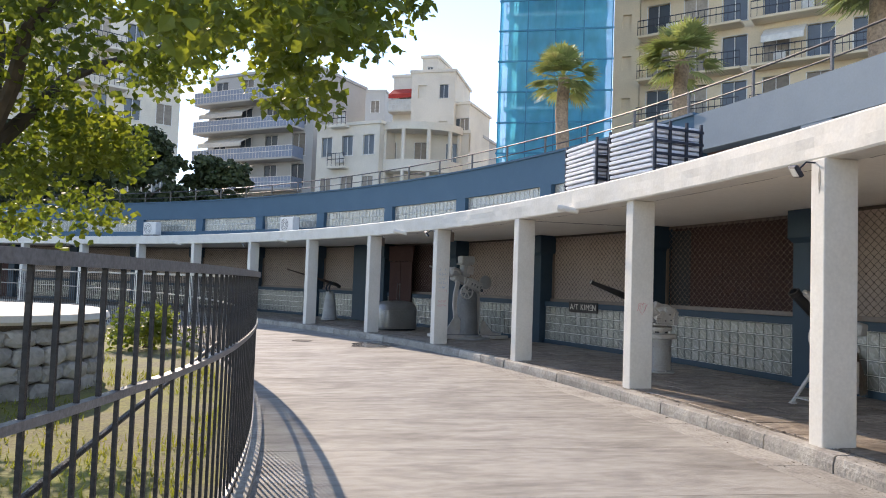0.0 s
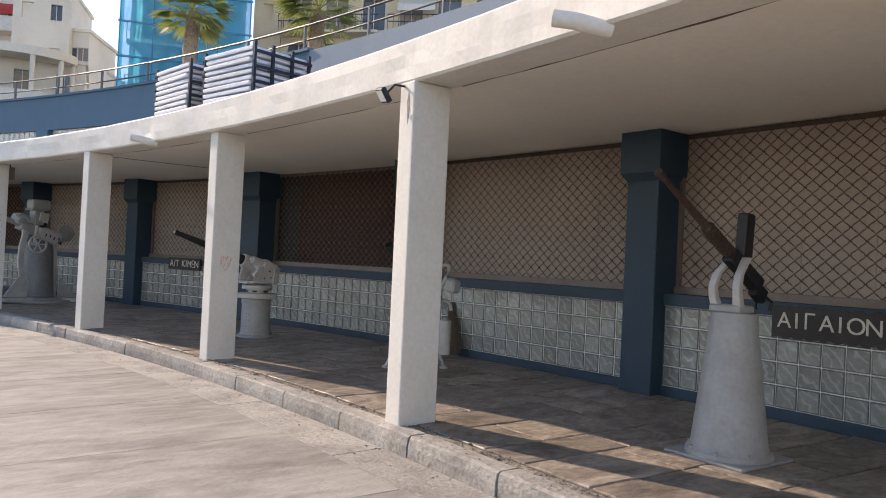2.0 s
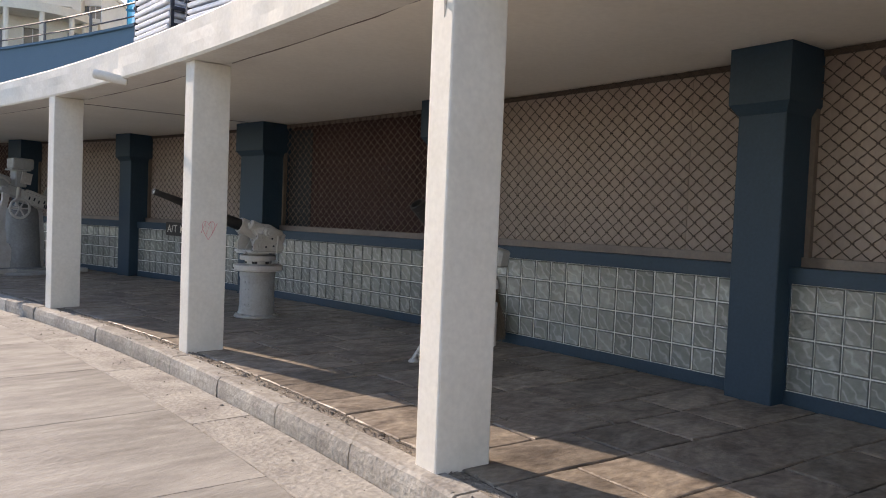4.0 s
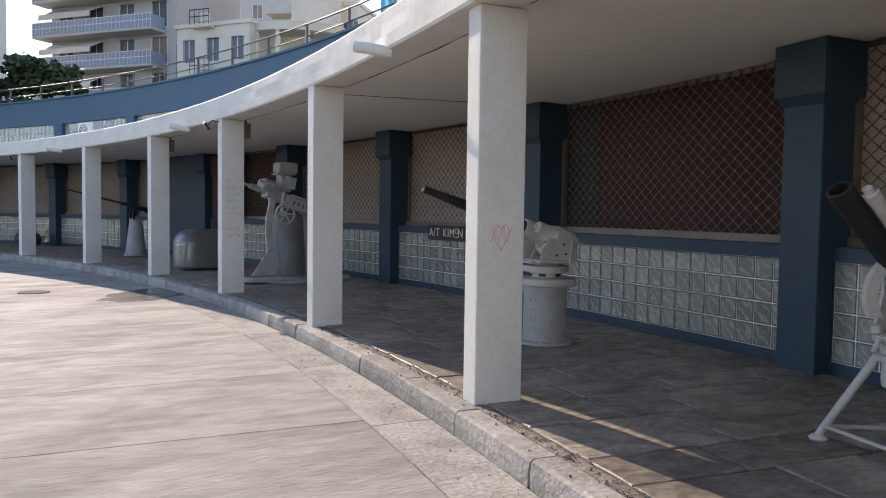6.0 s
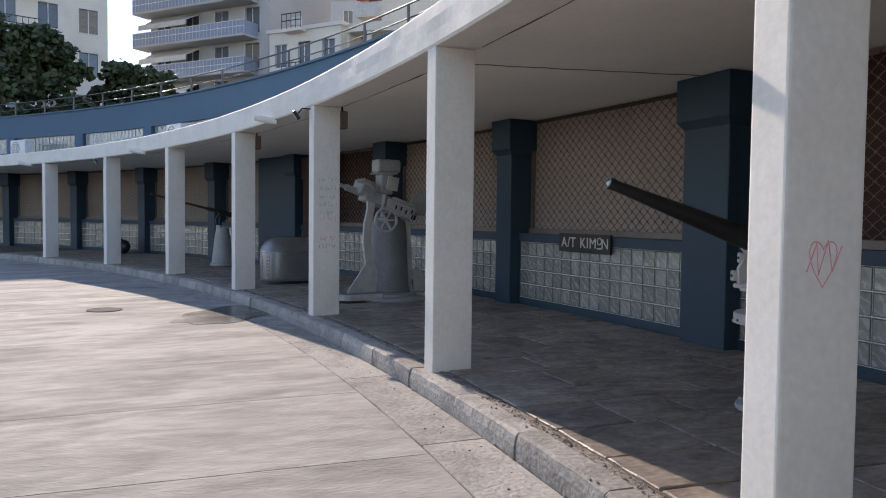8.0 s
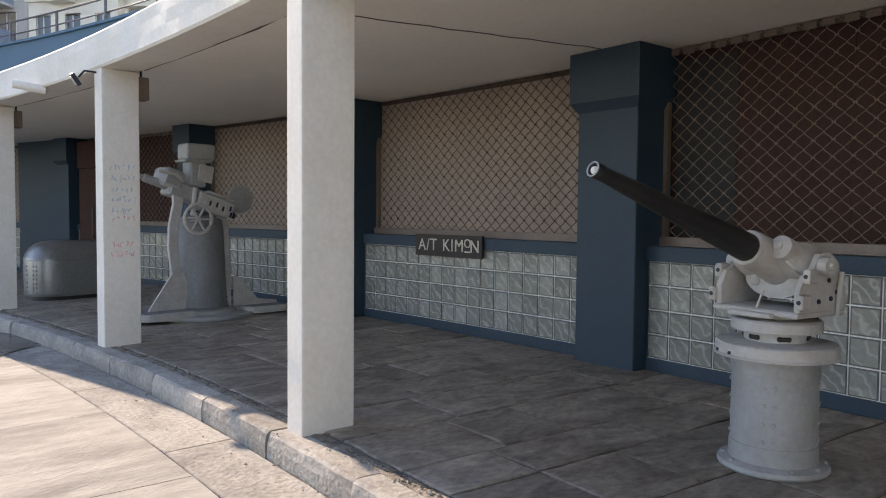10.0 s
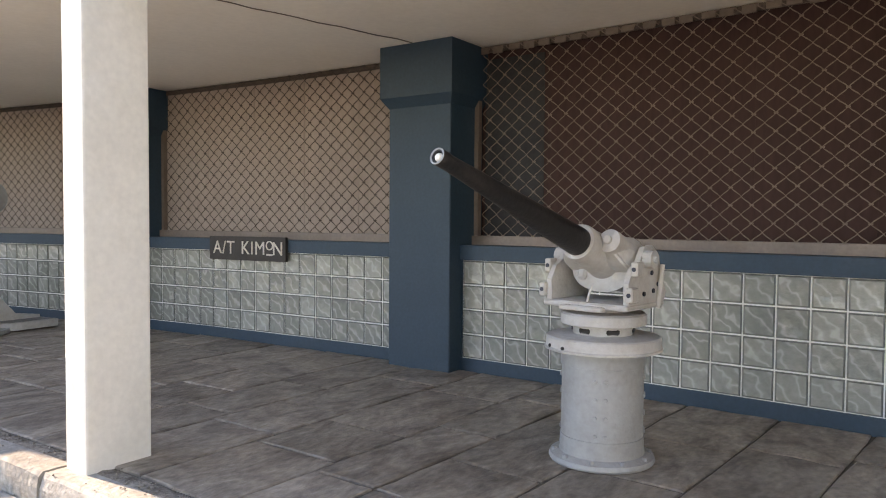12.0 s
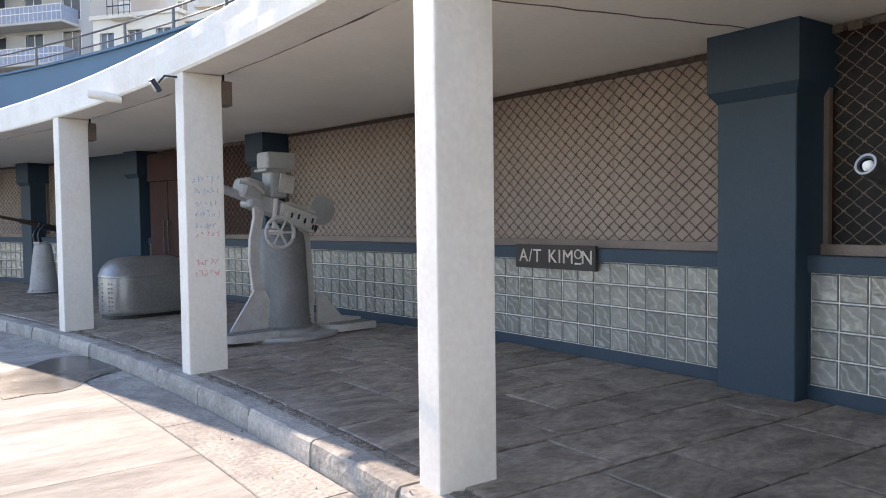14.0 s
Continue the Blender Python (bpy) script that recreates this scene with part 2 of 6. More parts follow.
M_STACK = mat("white_slat", (0.74, 0.75, 0.78), 0.45, grain=20, stain=4, vary=0.06, bump=0.1, per_piece=0.06)
M_DSTEEL = mat("dark_steel", (0.03, 0.035, 0.05), 0.45, 0.4, grain=30, stain=4, vary=0.15, bump=0.1)
M_DARKPATCH = mat("damp_patch", (0.10, 0.095, 0.09), 0.25, grain=20, stain=2, vary=0.1, bump=0.05)
M_INK_B = mat("blue_scrawl", (0.40, 0.48, 0.58), 0.8, vary=0.1, bump=0)
M_INK_R = mat("red_scrawl", (0.74, 0.34, 0.33), 0.8, vary=0.1, bump=0)


def see_through(m, tint, share):
    """Thin leaves let light pass: a translucent share beside the surface."""
    nt = m.node_tree
    out, b = nt.nodes["Material Output"], nt.nodes["Principled BSDF"]
    tr = nt.nodes.new("ShaderNodeBsdfTranslucent")
    mul = nt.nodes.new("ShaderNodeMix")
    mul.data_type, mul.blend_type = "RGBA", "MULTIPLY"
    mul.inputs["Factor"].default_value = 1.0
    mul.inputs["B"].default_value = (*tint, 1)
    nt.links.new(b.inputs["Base Color"].links[0].from_socket, mul.inputs["A"])
    nt.links.new(mul.outputs["Result"], tr.inputs["Color"])
    mx = nt.nodes.new("ShaderNodeMixShader")
    mx.inputs[0].default_value = share
    nt.links.new(b.outputs[0], mx.inputs[1])
    nt.links.new(tr.outputs[0], mx.inputs[2])
    nt.links.new(mx.outputs[0], out.inputs[0])


see_through(M_LEAF, (2.2, 2.0, 0.8), 0.48)
see_through(M_GRASS, (2.0, 1.8, 0.9), 0.4)
see_through(M_PALM, (1.4, 1.4, 1.05), 0.38)
see_through(M_NET, (1.6, 1.6, 1.5), 0.45)


def open_weave(m, share):
    """A net lets part of the view through its weave."""
    nt = m.node_tree
    out = nt.nodes["Material Output"]
    src = out.inputs[0].links[0].from_socket
    no = nt.nodes.new("ShaderNodeTexNoise")
    no.inputs["Scale"].default_value = 0.5
    mr = nt.nodes.new("ShaderNodeMapRange")
    mr.inputs["From Min"].default_value, mr.inputs["From Max"].default_value = 0.35, 0.65
    mr.inputs["To Min"].default_value, mr.inputs["To Max"].default_value = share - 0.16, share + 0.16
    mx = nt.nodes.new("ShaderNodeMixShader")
    nt.links.new(no.outputs["Fac"], mr.inputs["Value"])
    nt.links.new(mr.outputs["Result"], mx.inputs[0])
    nt.links.new(src, mx.inputs[1])
    nt.links.new(nt.nodes.new("ShaderNodeBsdfTransparent").outputs[0], mx.inputs[2])
    nt.links.new(mx.outputs[0], out.inputs[0])


open_weave(M_NET, 0.34)


# ---- building helpers ----
def mesh_of(name, bm, material, smooth=False):
    me = bpy.data.meshes.new(name)
    bm.normal_update()
    bm.to_mesh(me)
    bm.free()
    me.materials.append(material)
    if smooth:
        me.polygons.foreach_set("use_smooth", [True] * len(me.polygons))
        me.set_sharp_from_angle(angle=radians(38))
    return me


def part(name, bm, material, parent=None, label="", m=None, smooth=False, kind=""):
    ob = new(name, mesh_of(name, bm, material, smooth))
    ob.parent = parent
    if m is not None:
        ob.matrix_basis = m
    return tagged(ob, label=label, kind=kind)


def piece(name, me, parent, m):
    ob = new(name, me)
    ob.parent = parent
    ob.matrix_basis = m
    return ob


def thing(name, m, label, category, group="", kind=""):
    ob = new(name)
    ob.empty_display_size = 0.1
    ob.matrix_basis = m
    return tagged(ob, label, category, group, kind)


def box(bm, x0, x1, y0, y1, z0, z1, m=None, bevel=0.0, seg=1):
    vs = [bm.verts.new((x, y, z)) for z in (z0, z1) for x, y in ((x0, y0), (x1, y0), (x1, y1), (x0, y1))]
    fs = [bm.faces.new([vs[i] for i in f]) for f in ((3, 2, 1, 0), (4, 5, 6, 7), (0, 1, 5, 4), (1, 2, 6, 5), (2, 3, 7, 6), (3, 0, 4, 7))]
    if bevel:
        es = list({e for f in fs for e in f.edges})
        r = bmesh.ops.bevel(bm, geom=es, offset=bevel, segments=seg, affect="EDGES", profile=0.6)
        vs = list({v for f in r["faces"] for v in f.verts} | {v for v in vs if v.is_valid})
    if m is not None:
        for v in vs:
            v.co = m @ v.co
    return vs


def arc(bm, r0, r1, z0, z1, a, b, step=1.0):
    """A solid that follows the ring from angle a to b, in world axes."""
    k = max(1, round(abs(b - a) / step))
    rows = []
    for i in range(k + 1):
        th = a + (b - a) * i / k
        rows.append([bm.verts.new(ring(r, th, z)) for r, z in ((r0, z0), (r1, z0), (r1, z1), (r0, z1))])
    for p, q in zip(rows, rows[1:]):
        for i in range(4):
            j = (i + 1) % 4
            bm.faces.new((p[i], q[i], q[j], p[j]))
    bm.faces.new(rows[0])
    bm.faces.new(rows[-1][::-1])
    bmesh.ops.recalc_face_normals(bm, faces=bm.faces[:])


def rod(bm, a, b, r0, r1=None, n=12, caps=True):
    a, b = Vector(a), Vector(b)
    r1 = r0 if r1 is None else r1
    q = (b - a).to_track_quat("Z", "Y")
    rows = []
    for p, r in ((a, r0), (b, r1)):
        rows.append([bm.verts.new(p + q @ Vector((r * math.cos(2 * math.pi * i / n), r * math.sin(2 * math.pi * i / n), 0))) for i in range(n)])
    for i in range(n):
        j = (i + 1) % n
        bm.faces.new((rows[0][i], rows[0][j], rows[1][j], rows[1][i]))
    if caps:
        bm.faces.new(rows[0][::-1])
        bm.faces.new(rows[1])


def tube(bm, pts, r, n=8):
    pts = [Vector(p) for p in pts]
    rows = []
    for i, p in enumerate(pts):
        d = (pts[min(i + 1, len(pts) - 1)] - pts[max(i - 1, 0)]).normalized()
        up = Vector((0, 0, 1)) if abs(d.z) < 0.95 else Vector((1, 0, 0))
        u = d.cross(up).normalized()
        v = u.cross(d)
        rr = r[i] if isinstance(r, (list, tuple)) else r
        rows.append([bm.verts.new(p + rr * (u * math.cos(2 * math.pi * k / n) + v * math.sin(2 * math.pi * k / n))) for k in range(n)])
    for a, b in zip(rows, rows[1:]):
        for k in range(n):
            j = (k + 1) % n
            bm.faces.new((a[k], a[j], b[j], b[k]))
    bm.faces.new(rows[0][::-1])
    bm.faces.new(rows[-1])
    bmesh.ops.recalc_face_normals(bm, faces=bm.faces[:])


def lathe(bm, prof, n=32, m=None, caps=True):
    """A turned body: prof is a list of (radius, height)."""
    rows = []
    for r, z in prof:
        rows.append([bm.verts.new((r * math.cos(2 * math.pi * i / n), r * math.sin(2 * math.pi * i / n), z)) for i in range(n)])
    for a, b in zip(rows, rows[1:]):
        for i in range(n):
            j = (i + 1) % n
            bm.faces.new((a[i], a[j], b[j], b[i]))
    if caps:
        bm.faces.new(rows[0][::-1])
        bm.faces.new(rows[-1])
    if m is not None:
        for row in rows:
            for v in row:
                v.co = m @ v.co
    bmesh.ops.recalc_face_normals(bm, faces=bm.faces[:])


def plate(bm, outline, t, m=None):
    """A plate cut to an outline in x, z and t thick in y."""
    a = [bm.verts.new((x, -t / 2, z)) for x, z in outline]
    b = [bm.verts.new((x, t / 2, z)) for x, z in outline]
    bm.faces.new(a)
    bm.faces.new(b[::-1])
    k = len(a)
    for i in range(k):
        j = (i + 1) % k
        bm.faces.new((a[i], b[i], b[j], a[j]))
    if m is not None:
        for v in a + b:
            v.co = m @ v.co
    bmesh.ops.recalc_face_normals(bm, faces=bm.faces[:])


BM = bmesh.new

# ---- ground ----
bm = BM()
bmesh.ops.create_grid(bm, x_segments=4, y_segments=4, size=900, matrix=Matrix.Translation((0, 0, -0.06)))
ground = part("ground", bm, M_LOT, kind="structure", label="wide bare concrete ground of the curved forecourt")
tagged(ground, category="ground")

# ---- paved gallery floor base, roof slab, ceiling and beam ----
bm = BM()
arc(bm, R_KERB + 0.26, 40.4, -0.05, Z_FLOOR - 0.011, TH0, TH1)
pavement = part("pavement", bm, M_GRIT, kind="structure", label="raised gallery floor of worn grey stone flags")
tagged(pavement, category="pavement")
# crumbling mortar between the kerb stones and the flags
bm = BM()
k = 700
rows = []
for i in range(k + 1):
    th = TH0 + (TH1 - TH0) * i / k
    rows.append([bm.verts.new(ring(R_KERB + r, th, z + 0.007 * noise.noise((th * 9, r * 30, 4)) if z > 0.1 else z)) for r, z in ((0.172, 0.0), (0.172, Z_FLOOR - 0.008), (0.20, Z_FLOOR - 0.004), (0.23, Z_FLOOR - 0.006), (0.258, Z_FLOOR - 0.012), (0.258, 0.0))])
for a, b in zip(rows, rows[1:]):
    for i in range(5):
        bm.faces.new((a[i], b[i], b[i + 1], a[i + 1]))
bmesh.ops.recalc_face_normals(bm, faces=bm.faces[:])
part("mortar_strip", bm, M_RUBBLE, pavement, "crumbling pale mortar strip behind the kerb", smooth=True)
bm = BM()
arc(bm, R_COL + 0.02, 40.2, Z_CEIL + 0.004, Z_CEIL + 0.1, TH0, TH1)
ceiling = part("ceiling", bm, M_CEIL, kind="structure", label="smooth cream painted concrete ceiling of the gallery")
tagged(ceiling, category="ceiling")
bm = BM()
arc(bm, R_COL + 0.02, 39.3, Z_CEIL + 0.105, Z_ROOF, TH0, TH1)
roof = part("roof_slab", bm, M_WHITE, kind="structure", label="flat concrete roof slab over the gallery")
tagged(roof, category="roof")
# beam along the edge, with a slightly uneven, many times painted face
bm = BM()
k = 460
rows = []
prof = [(R_BEAM + 0.38, Z_BEAM + 0.05), (R_BEAM + 0.365, Z_BEAM - 0.012), (R_BEAM + 0.015, Z_BEAM - 0.02), (R_BEAM, Z_BEAM), (R_BEAM, Z_BEAM + 0.1), (R_BEAM, Z_BEAM + 0.2), (R_BEAM + 0.002, Z_SLAB - 0.02), (R_BEAM + 0.02, Z_SLAB), (R_BEAM + 0.25, Z_SLAB + 0.005), (R_BEAM + 0.25, Z_CEIL + 0.06)]
for i in range(k + 1):
    th = TH0 + (TH1 - TH0) * i / k
    row = []
    for j, (r, z) in enumerate(prof):
        w = noise.noise((th * 2.2, z * 7, 3.1)) * 0.010 + noise.noise((th * 0.6, z, 9.0)) * 0.010
        row.append(bm.verts.new(ring(r + (w if 0 < j < 8 else 0), th, z + (w * 0.7 if j in (2, 3, 6, 7) else 0))))
    rows.append(row)
for a, b in zip(rows, rows[1:]):
    for i in range(len(prof)):
        j = (i + 1) % len(prof)
        bm.faces.new((a[i], b[i], b[j], a[j]))
bmesh.ops.recalc_face_normals(bm, faces=bm.faces[:])
beam = part("edge_beam", bm, M_WHITE, kind="structure", label="thick white painted concrete edge beam, patched and uneven")
tagged(beam, category="beam")
# dark conduit line under the edge of the ceiling
bm = BM()
for a, b in zip(COLUMNS[:-1], COLUMNS[1:]):
    tube(bm, [ring(R_COL + 0.368 + 0.008 * math.sin(i * 2.7), a + (b - a) * (0.05 + 0.9 * i / 9), Z_BEAM - 0.004 + 0.004 * math.sin(i * 4.1)) for i in range(10)], 0.007, 5)
tagged(part("conduit", bm, M_FRAME, kind="structure", label="thin brown cable fixed under the gallery ceiling"), category="cable")

# ---- back wall: blue upper storey with windows, pier by pier ----
bm = BM()
arc(bm, 39.42, 39.72, 4.06, Z_WALL, 26.8, TH1)
arc(bm, 39.42, 39.72, Z_SLAB - 0.15, 3.52, 26.8, TH1)
arc(bm, 39.36, 39.80, Z_WALL + 0.002, Z_WALL + 0.05, 26.8, TH1)
wall_up = part("wall_upper", bm, M_BLUE, kind="structure", label="deep blue painted parapet wall above the gallery roof")
tagged(wall_up, category="wall")
bm = BM()
arc(bm, 39.40, 39.72, 4.14, Z_WALL, TH0, 26.8)
arc(bm, 39.40, 39.72, Z_SLAB - 0.15, 3.72, TH0, 26.8)
wall_pale = part("wall_parapet", bm, M_PALEBLUE, kind="structure", label="faded grey-blue painted parapet wall above the gallery roof")
tagged(wall_pale, category="wall")
for p in PIERS[:5]:
    bm = BM()
    arc(bm, 39.405, 39.70, 3.722, 4.138, p - 0.45, p + 0.45)
    part("upper_pier", bm, M_PALEBLUE, wall_pale)
for p in PIERS[6:]:
    bm = BM()
    arc(bm, 39.395, 39.70, 3.522, 4.058, p - 0.33, p + 0.33)
    part("upper_pier", bm, M_BLUE, wall_up)
# backing wall, coloured dark for the shaded inside seen through the upper slots
bm = BM()
arc(bm, 39.95, 40.1, -0.05, Z_WALL - 0.1, TH0, TH1)
wall_back = part("wall_back", bm, M_BROWN, kind="structure", label="dark brown backing wall for the unlit space behind the bays")
tagged(wall_back, category="wall")


# ---- columns ----
# two columns stand a little out of line with the rest
SHIFT = {16.89: -0.025, 22.69: 0.055}


def column(th):
    t = thing("column", at(R_COL + SHIFT.get(th, 0.0), th, Z_FLOOR), "square white painted concrete column at the kerb", "column", "columns of the gallery")
    bm = BM()
    box(bm, -0.092, 0.092, 0.0, 0.345, -0.02, Z_BEAM - Z_FLOOR - 0.018, bevel=0.012, seg=2)
    part("shaft", bm, M_WHITE, t)
    return t


cols = [column(th) for th in COLUMNS]


# ---- piers on the back wall, bays of glass blocks and grilles ----
def pier(th, wide):
    t = thing("wall_pier", at(R_PIER, th, Z_FLOOR), "dark blue painted wall pier with a bracketed head", "pier", "piers of the back wall")
    h = Z_CEIL - Z_FLOOR
    w = wide / 2
    bm = BM()
    box(bm, -w, w, 0, 0.75, -0.02, h - 0.44, bevel=0.008)
    part("shaft", bm, M_PIER, t)
    bm = BM()
    a, b = w + 0.05, 0.06
    rows = [[(-w, -0.001), (w, -0.001), (w, 0.74), (-w, 0.74)], [(-a, -b), (a, -b), (a, 0.74), (-a, 0.74)], [(-a, -b), (a, -b), (a, 0.74), (-a, 0.74)]]
    vs = [[bm.verts.new((x, y, z)) for x, y in r] for r, z in zip(rows, (h - 0.50, h - 0.42, h))]
    for p, q in zip(vs, vs[1:]):
        for i in range(4):
            j = (i + 1) % 4
            bm.faces.new((p[i], p[j], q[j], q[i]))
    bm.faces.new(vs[0][::-1])
    bm.faces.new(vs[-1])
    part("head", bm, M_PIER, t)
    return t


WIDE = [0.62 if i == 5 else 0.38 for i in range(len(PIERS))]
piers = [pier(p, w) for p, w in zip(PIERS, WIDE)]

Z_G0, Z_G1, Z_S1, Z_F1 = 0.25, 1.045, 1.165, 1.24
PITCH = 0.199


def block_mesh():
    bm = BM()
    s, q = 0.0945, 0.084
    o = [bm.verts.new((x * s, 0.0, z * s)) for x, z in ((-1, -1), (1, -1), (1, 1), (-1, 1))]
    i1 = [bm.verts.new((x * s * 0.97, -0.008, z * s * 0.97)) for x, z in ((-1, -1), (1, -1), (1, 1), (-1, 1))]
    i2 = [bm.verts.new((x * q, -0.004, z * q)) for x, z in ((-1, -1), (1, -1), (1, 1), (-1, 1))]
    c = bm.verts.new((0, -0.001, 0))
    for a, b in ((o, i1), (i1, i2)):
        for i in range(4):
            j = (i + 1) % 4
            bm.faces.new((a[i], a[j], b[j], b[i]))
    for i in range(4):
        bm.faces.new((i2[i], i2[(i + 1) % 4], c))
    bmesh.ops.recalc_face_normals(bm, faces=bm.faces[:])
    for f in bm.faces:
        if f.normal.y > 0:
            f.normal_flip()
    me = mesh_of("glass_block", bm, M_GLASS)
    me.materials.append(M_GLASSRIM)
    for f in me.polygons:
        f.material_index = 1 if len(f.vertices) == 4 else 0
    return me


BLOCK = block_mesh()


def wire_mesh(h, cell_w, cell_h, r, material):
    """One wavy upright wire of a rolling grille."""
    bm = BM()
    k = int(round(h / cell_h)) * 2
    pts = []
    for i in range(k * 3 + 1):
        u = i / 3
        tri = abs((u % 2) - 1) * 2 - 1
        tri = max(-0.86, min(0.86, tri)) / 0.86
        pts.append((tri * (cell_w / 4 + 0.002), 0.004 * (1 if int(u) % 2 else -1), u * cell_h / 2))
    tube(bm, pts, r, 4)
    for i in range(0, k + 1, 2):
        box(bm, cell_w / 4 - 0.012, cell_w / 4 + 0.012, -0.008, 0.008, i * cell_h / 2 - 0.005, i * cell_h / 2 + 0.005)
    return mesh_of("grille_wire", bm, material)


CELL_W, CELL_H = 0.135, 0.118
WIRES = {}


def bay(i, shutter, wire, detailed):
    """One bay between pier i and pier i + 1: plinth, glass blocks, sill, grille, shutter."""
    a, b = PIERS[i], PIERS[i + 1]
    half = lambda w, r: math.degrees(w / 2 / r)
    a2, b2 = a + half(WIDE[i], 39.3), b - half(WIDE[i + 1], 39.3)
    mid = (a2 + b2) / 2
    # plinth and sill
    w = thing("parapet", at(R_GLASS, mid, Z_FLOOR), "low wall of clear glass blocks set in a dark blue frame", "parapet", "glass block parapets")
    inv = w.matrix_basis.inverted()
    bm = BM()
    arc(bm, R_GLASS - 0.012, R_GLASS + 0.2, Z_FLOOR - 0.03, Z_G0, a2, b2)
    bm.transform(inv)
    part("plinth", bm, M_PIER, w)
    bm = BM()
    arc(bm, R_GLASS - 0.03, R_GLASS + 0.24, Z_G1 + 0.002, Z_S1, a2, b2)
    bm.transform(inv)
    part("sill", bm, M_PIER, w)
    bm = BM()
    arc(bm, R_GLASS + 0.004, R_GLASS + 0.09, Z_G0, Z_G1, a2, b2)
    bm.transform(inv)
    part("mortar_bed", bm, M_MORTAR, w, "white mortar joints")
    span = radians(b2 - a2) * R_GLASS
    n = round((span - 0.02) / PITCH)
    edge = 0.012
    pitch = (span - 2 * edge) / n
    for s in (0, 1):
        bm = BM()
        lo, hi = (a2, a2 + math.degrees(edge / R_GLASS)) if s == 0 else (b2 - math.degrees(edge / R_GLASS), b2)
        arc(bm, R_GLASS - 0.008, R_GLASS + 0.05, Z_G0 + 0.002, Z_G1, lo, hi)
        bm.transform(inv)
        part("end_post", bm, M_PIER, w)
    ms = []
    for c in range(n):
        th = a2 + math.degrees((edge + (c + 0.5) * pitch) / R_GLASS)
        for r in range(4):
            ms.append(at(R_GLASS + 0.003, th, Z_G0 + (r + 0.5) * (Z_G1 - Z_G0) / 4))
    if detailed:
        for m in ms:
            piece("glass_block", BLOCK, w, inv @ m)
    else:
        bm = BM()
        for m in ms:
            bm.from_mesh(BLOCK)
            bm.verts.ensure_lookup_table()
            for v in bm.verts[-13:]:
                v.co = inv @ (m @ v.co)
        part("glass_block", bm, M_GLASS, w, kind="stuff").data.materials.append(M_GLASSRIM)
    # shutter, frame and grille
    back = 0.10 if shutter is M_BROWN else 0.035
    g = thing("rolling_grille", at(R_GRILLE, mid, Z_S1), "closed rolling lattice grille in front of a %s shutter" % ("dark brown" if shutter is M_BROWN else "tan"), "grille", "grilles of the bays")
    inv = g.matrix_basis.inverted()
    bm = BM()
    arc(bm, R_GRILLE + back, R_GRILLE + back + 0.04, Z_S1 - 0.02, Z_CEIL, a2, b2)
    bm.transform(inv)
    part("shutter", bm, shutter, g)
    bm = BM()
    k = int(span / 0.62)
    for j in range(1, k):
        th = a2 + (b2 - a2) * j / k
        arc(bm, R_GRILLE + back - 0.006, R_GRILLE + back, Z_F1, Z_CEIL - 0.02, th - 0.012, th + 0.012)
    bm.transform(inv)
    part("shutter_seam", bm, shutter, g)
    bm = BM()
    arc(bm, R_GRILLE - 0.05, R_GRILLE + 0.05, Z_S1 + 0.002, Z_F1, a2, b2)
    arc(bm, R_GRILLE - 0.02, R_GRILLE + 0.03, Z_F1 + 0.0, Z_CEIL - 0.002, a2, a2 + 0.055)
    arc(bm, R_GRILLE - 0.02, R_GRILLE + 0.03, Z_F1 + 0.0, Z_CEIL - 0.002, b2 - 0.055, b2)
    bm.transform(inv)
    part("grille_frame", bm, M_FRAME, g)
    bm = BM()
    arc(bm, R_GRILLE + 0.012, R_GRILLE + 0.034, Z_CEIL - 0.05, Z_CEIL - 0.004, a2 + 0.06, b2 - 0.06)
    bm.transform(inv)
    part("roller", bm, M_WIREDARK, g)
    if shutter is M_BROWN:
        bm = BM()
        rnd = random.Random(i)
        k = int(span / 0.135)
        for j in range(k):
            th = a2 + (b2 - a2) * (j + 0.5) / k
            box(bm, -0.048, 0.048, -0.006, 0.006, -0.056 + rnd.uniform(-0.008, 0.008), 0.0, inv @ at(R_GRILLE, th + rnd.uniform(-0.02, 0.02), Z_CEIL - 0.004), bevel=0.004)
        part("roller_link", bm, M_FRAME, g, "row of dusty end links under the ceiling", kind="stuff")
    if i == 4:
        bm = BM()
        arc(bm, R_GRILLE + 0.085, R_GRILLE + 0.092, Z_F1, Z_CEIL - 0.09, b2 - 0.85, b2 - 0.06)
        bm.transform(inv)
        part("dark_panel", bm, M_DARKGREY, g, "dark grey panel")
    key = wire.name
    # dark wire is thicker, to take in its shadow on the panel
    if key not in WIRES:
        WIRES[key] = wire_mesh(Z_CEIL - Z_F1 - 0.02, CELL_W, CELL_H, 0.0040 if wire is M_WIRE else 0.0046, wire)
    n = int((span - 0.08) / (CELL_W / 2))
    for c in range(n):
        th = a2 + math.degrees((0.05 + (c + 0.5) * (span - 0.1) / n) / R_GRILLE)
        m = inv @ at(R_GRILLE, th, Z_F1)
        if c % 2:
            m = m @ Matrix.Diagonal((-1, 1, 1, 1))
        piece("wire", WIRES[key], g, m)
    return w, g


for i in range(len(PIERS) - 1):
    brown = i in (4, 7)
    bay(i, M_BROWN if brown else M_TAN, M_WIRE if brown else M_WIREDARK, 2 <= i <= 6)


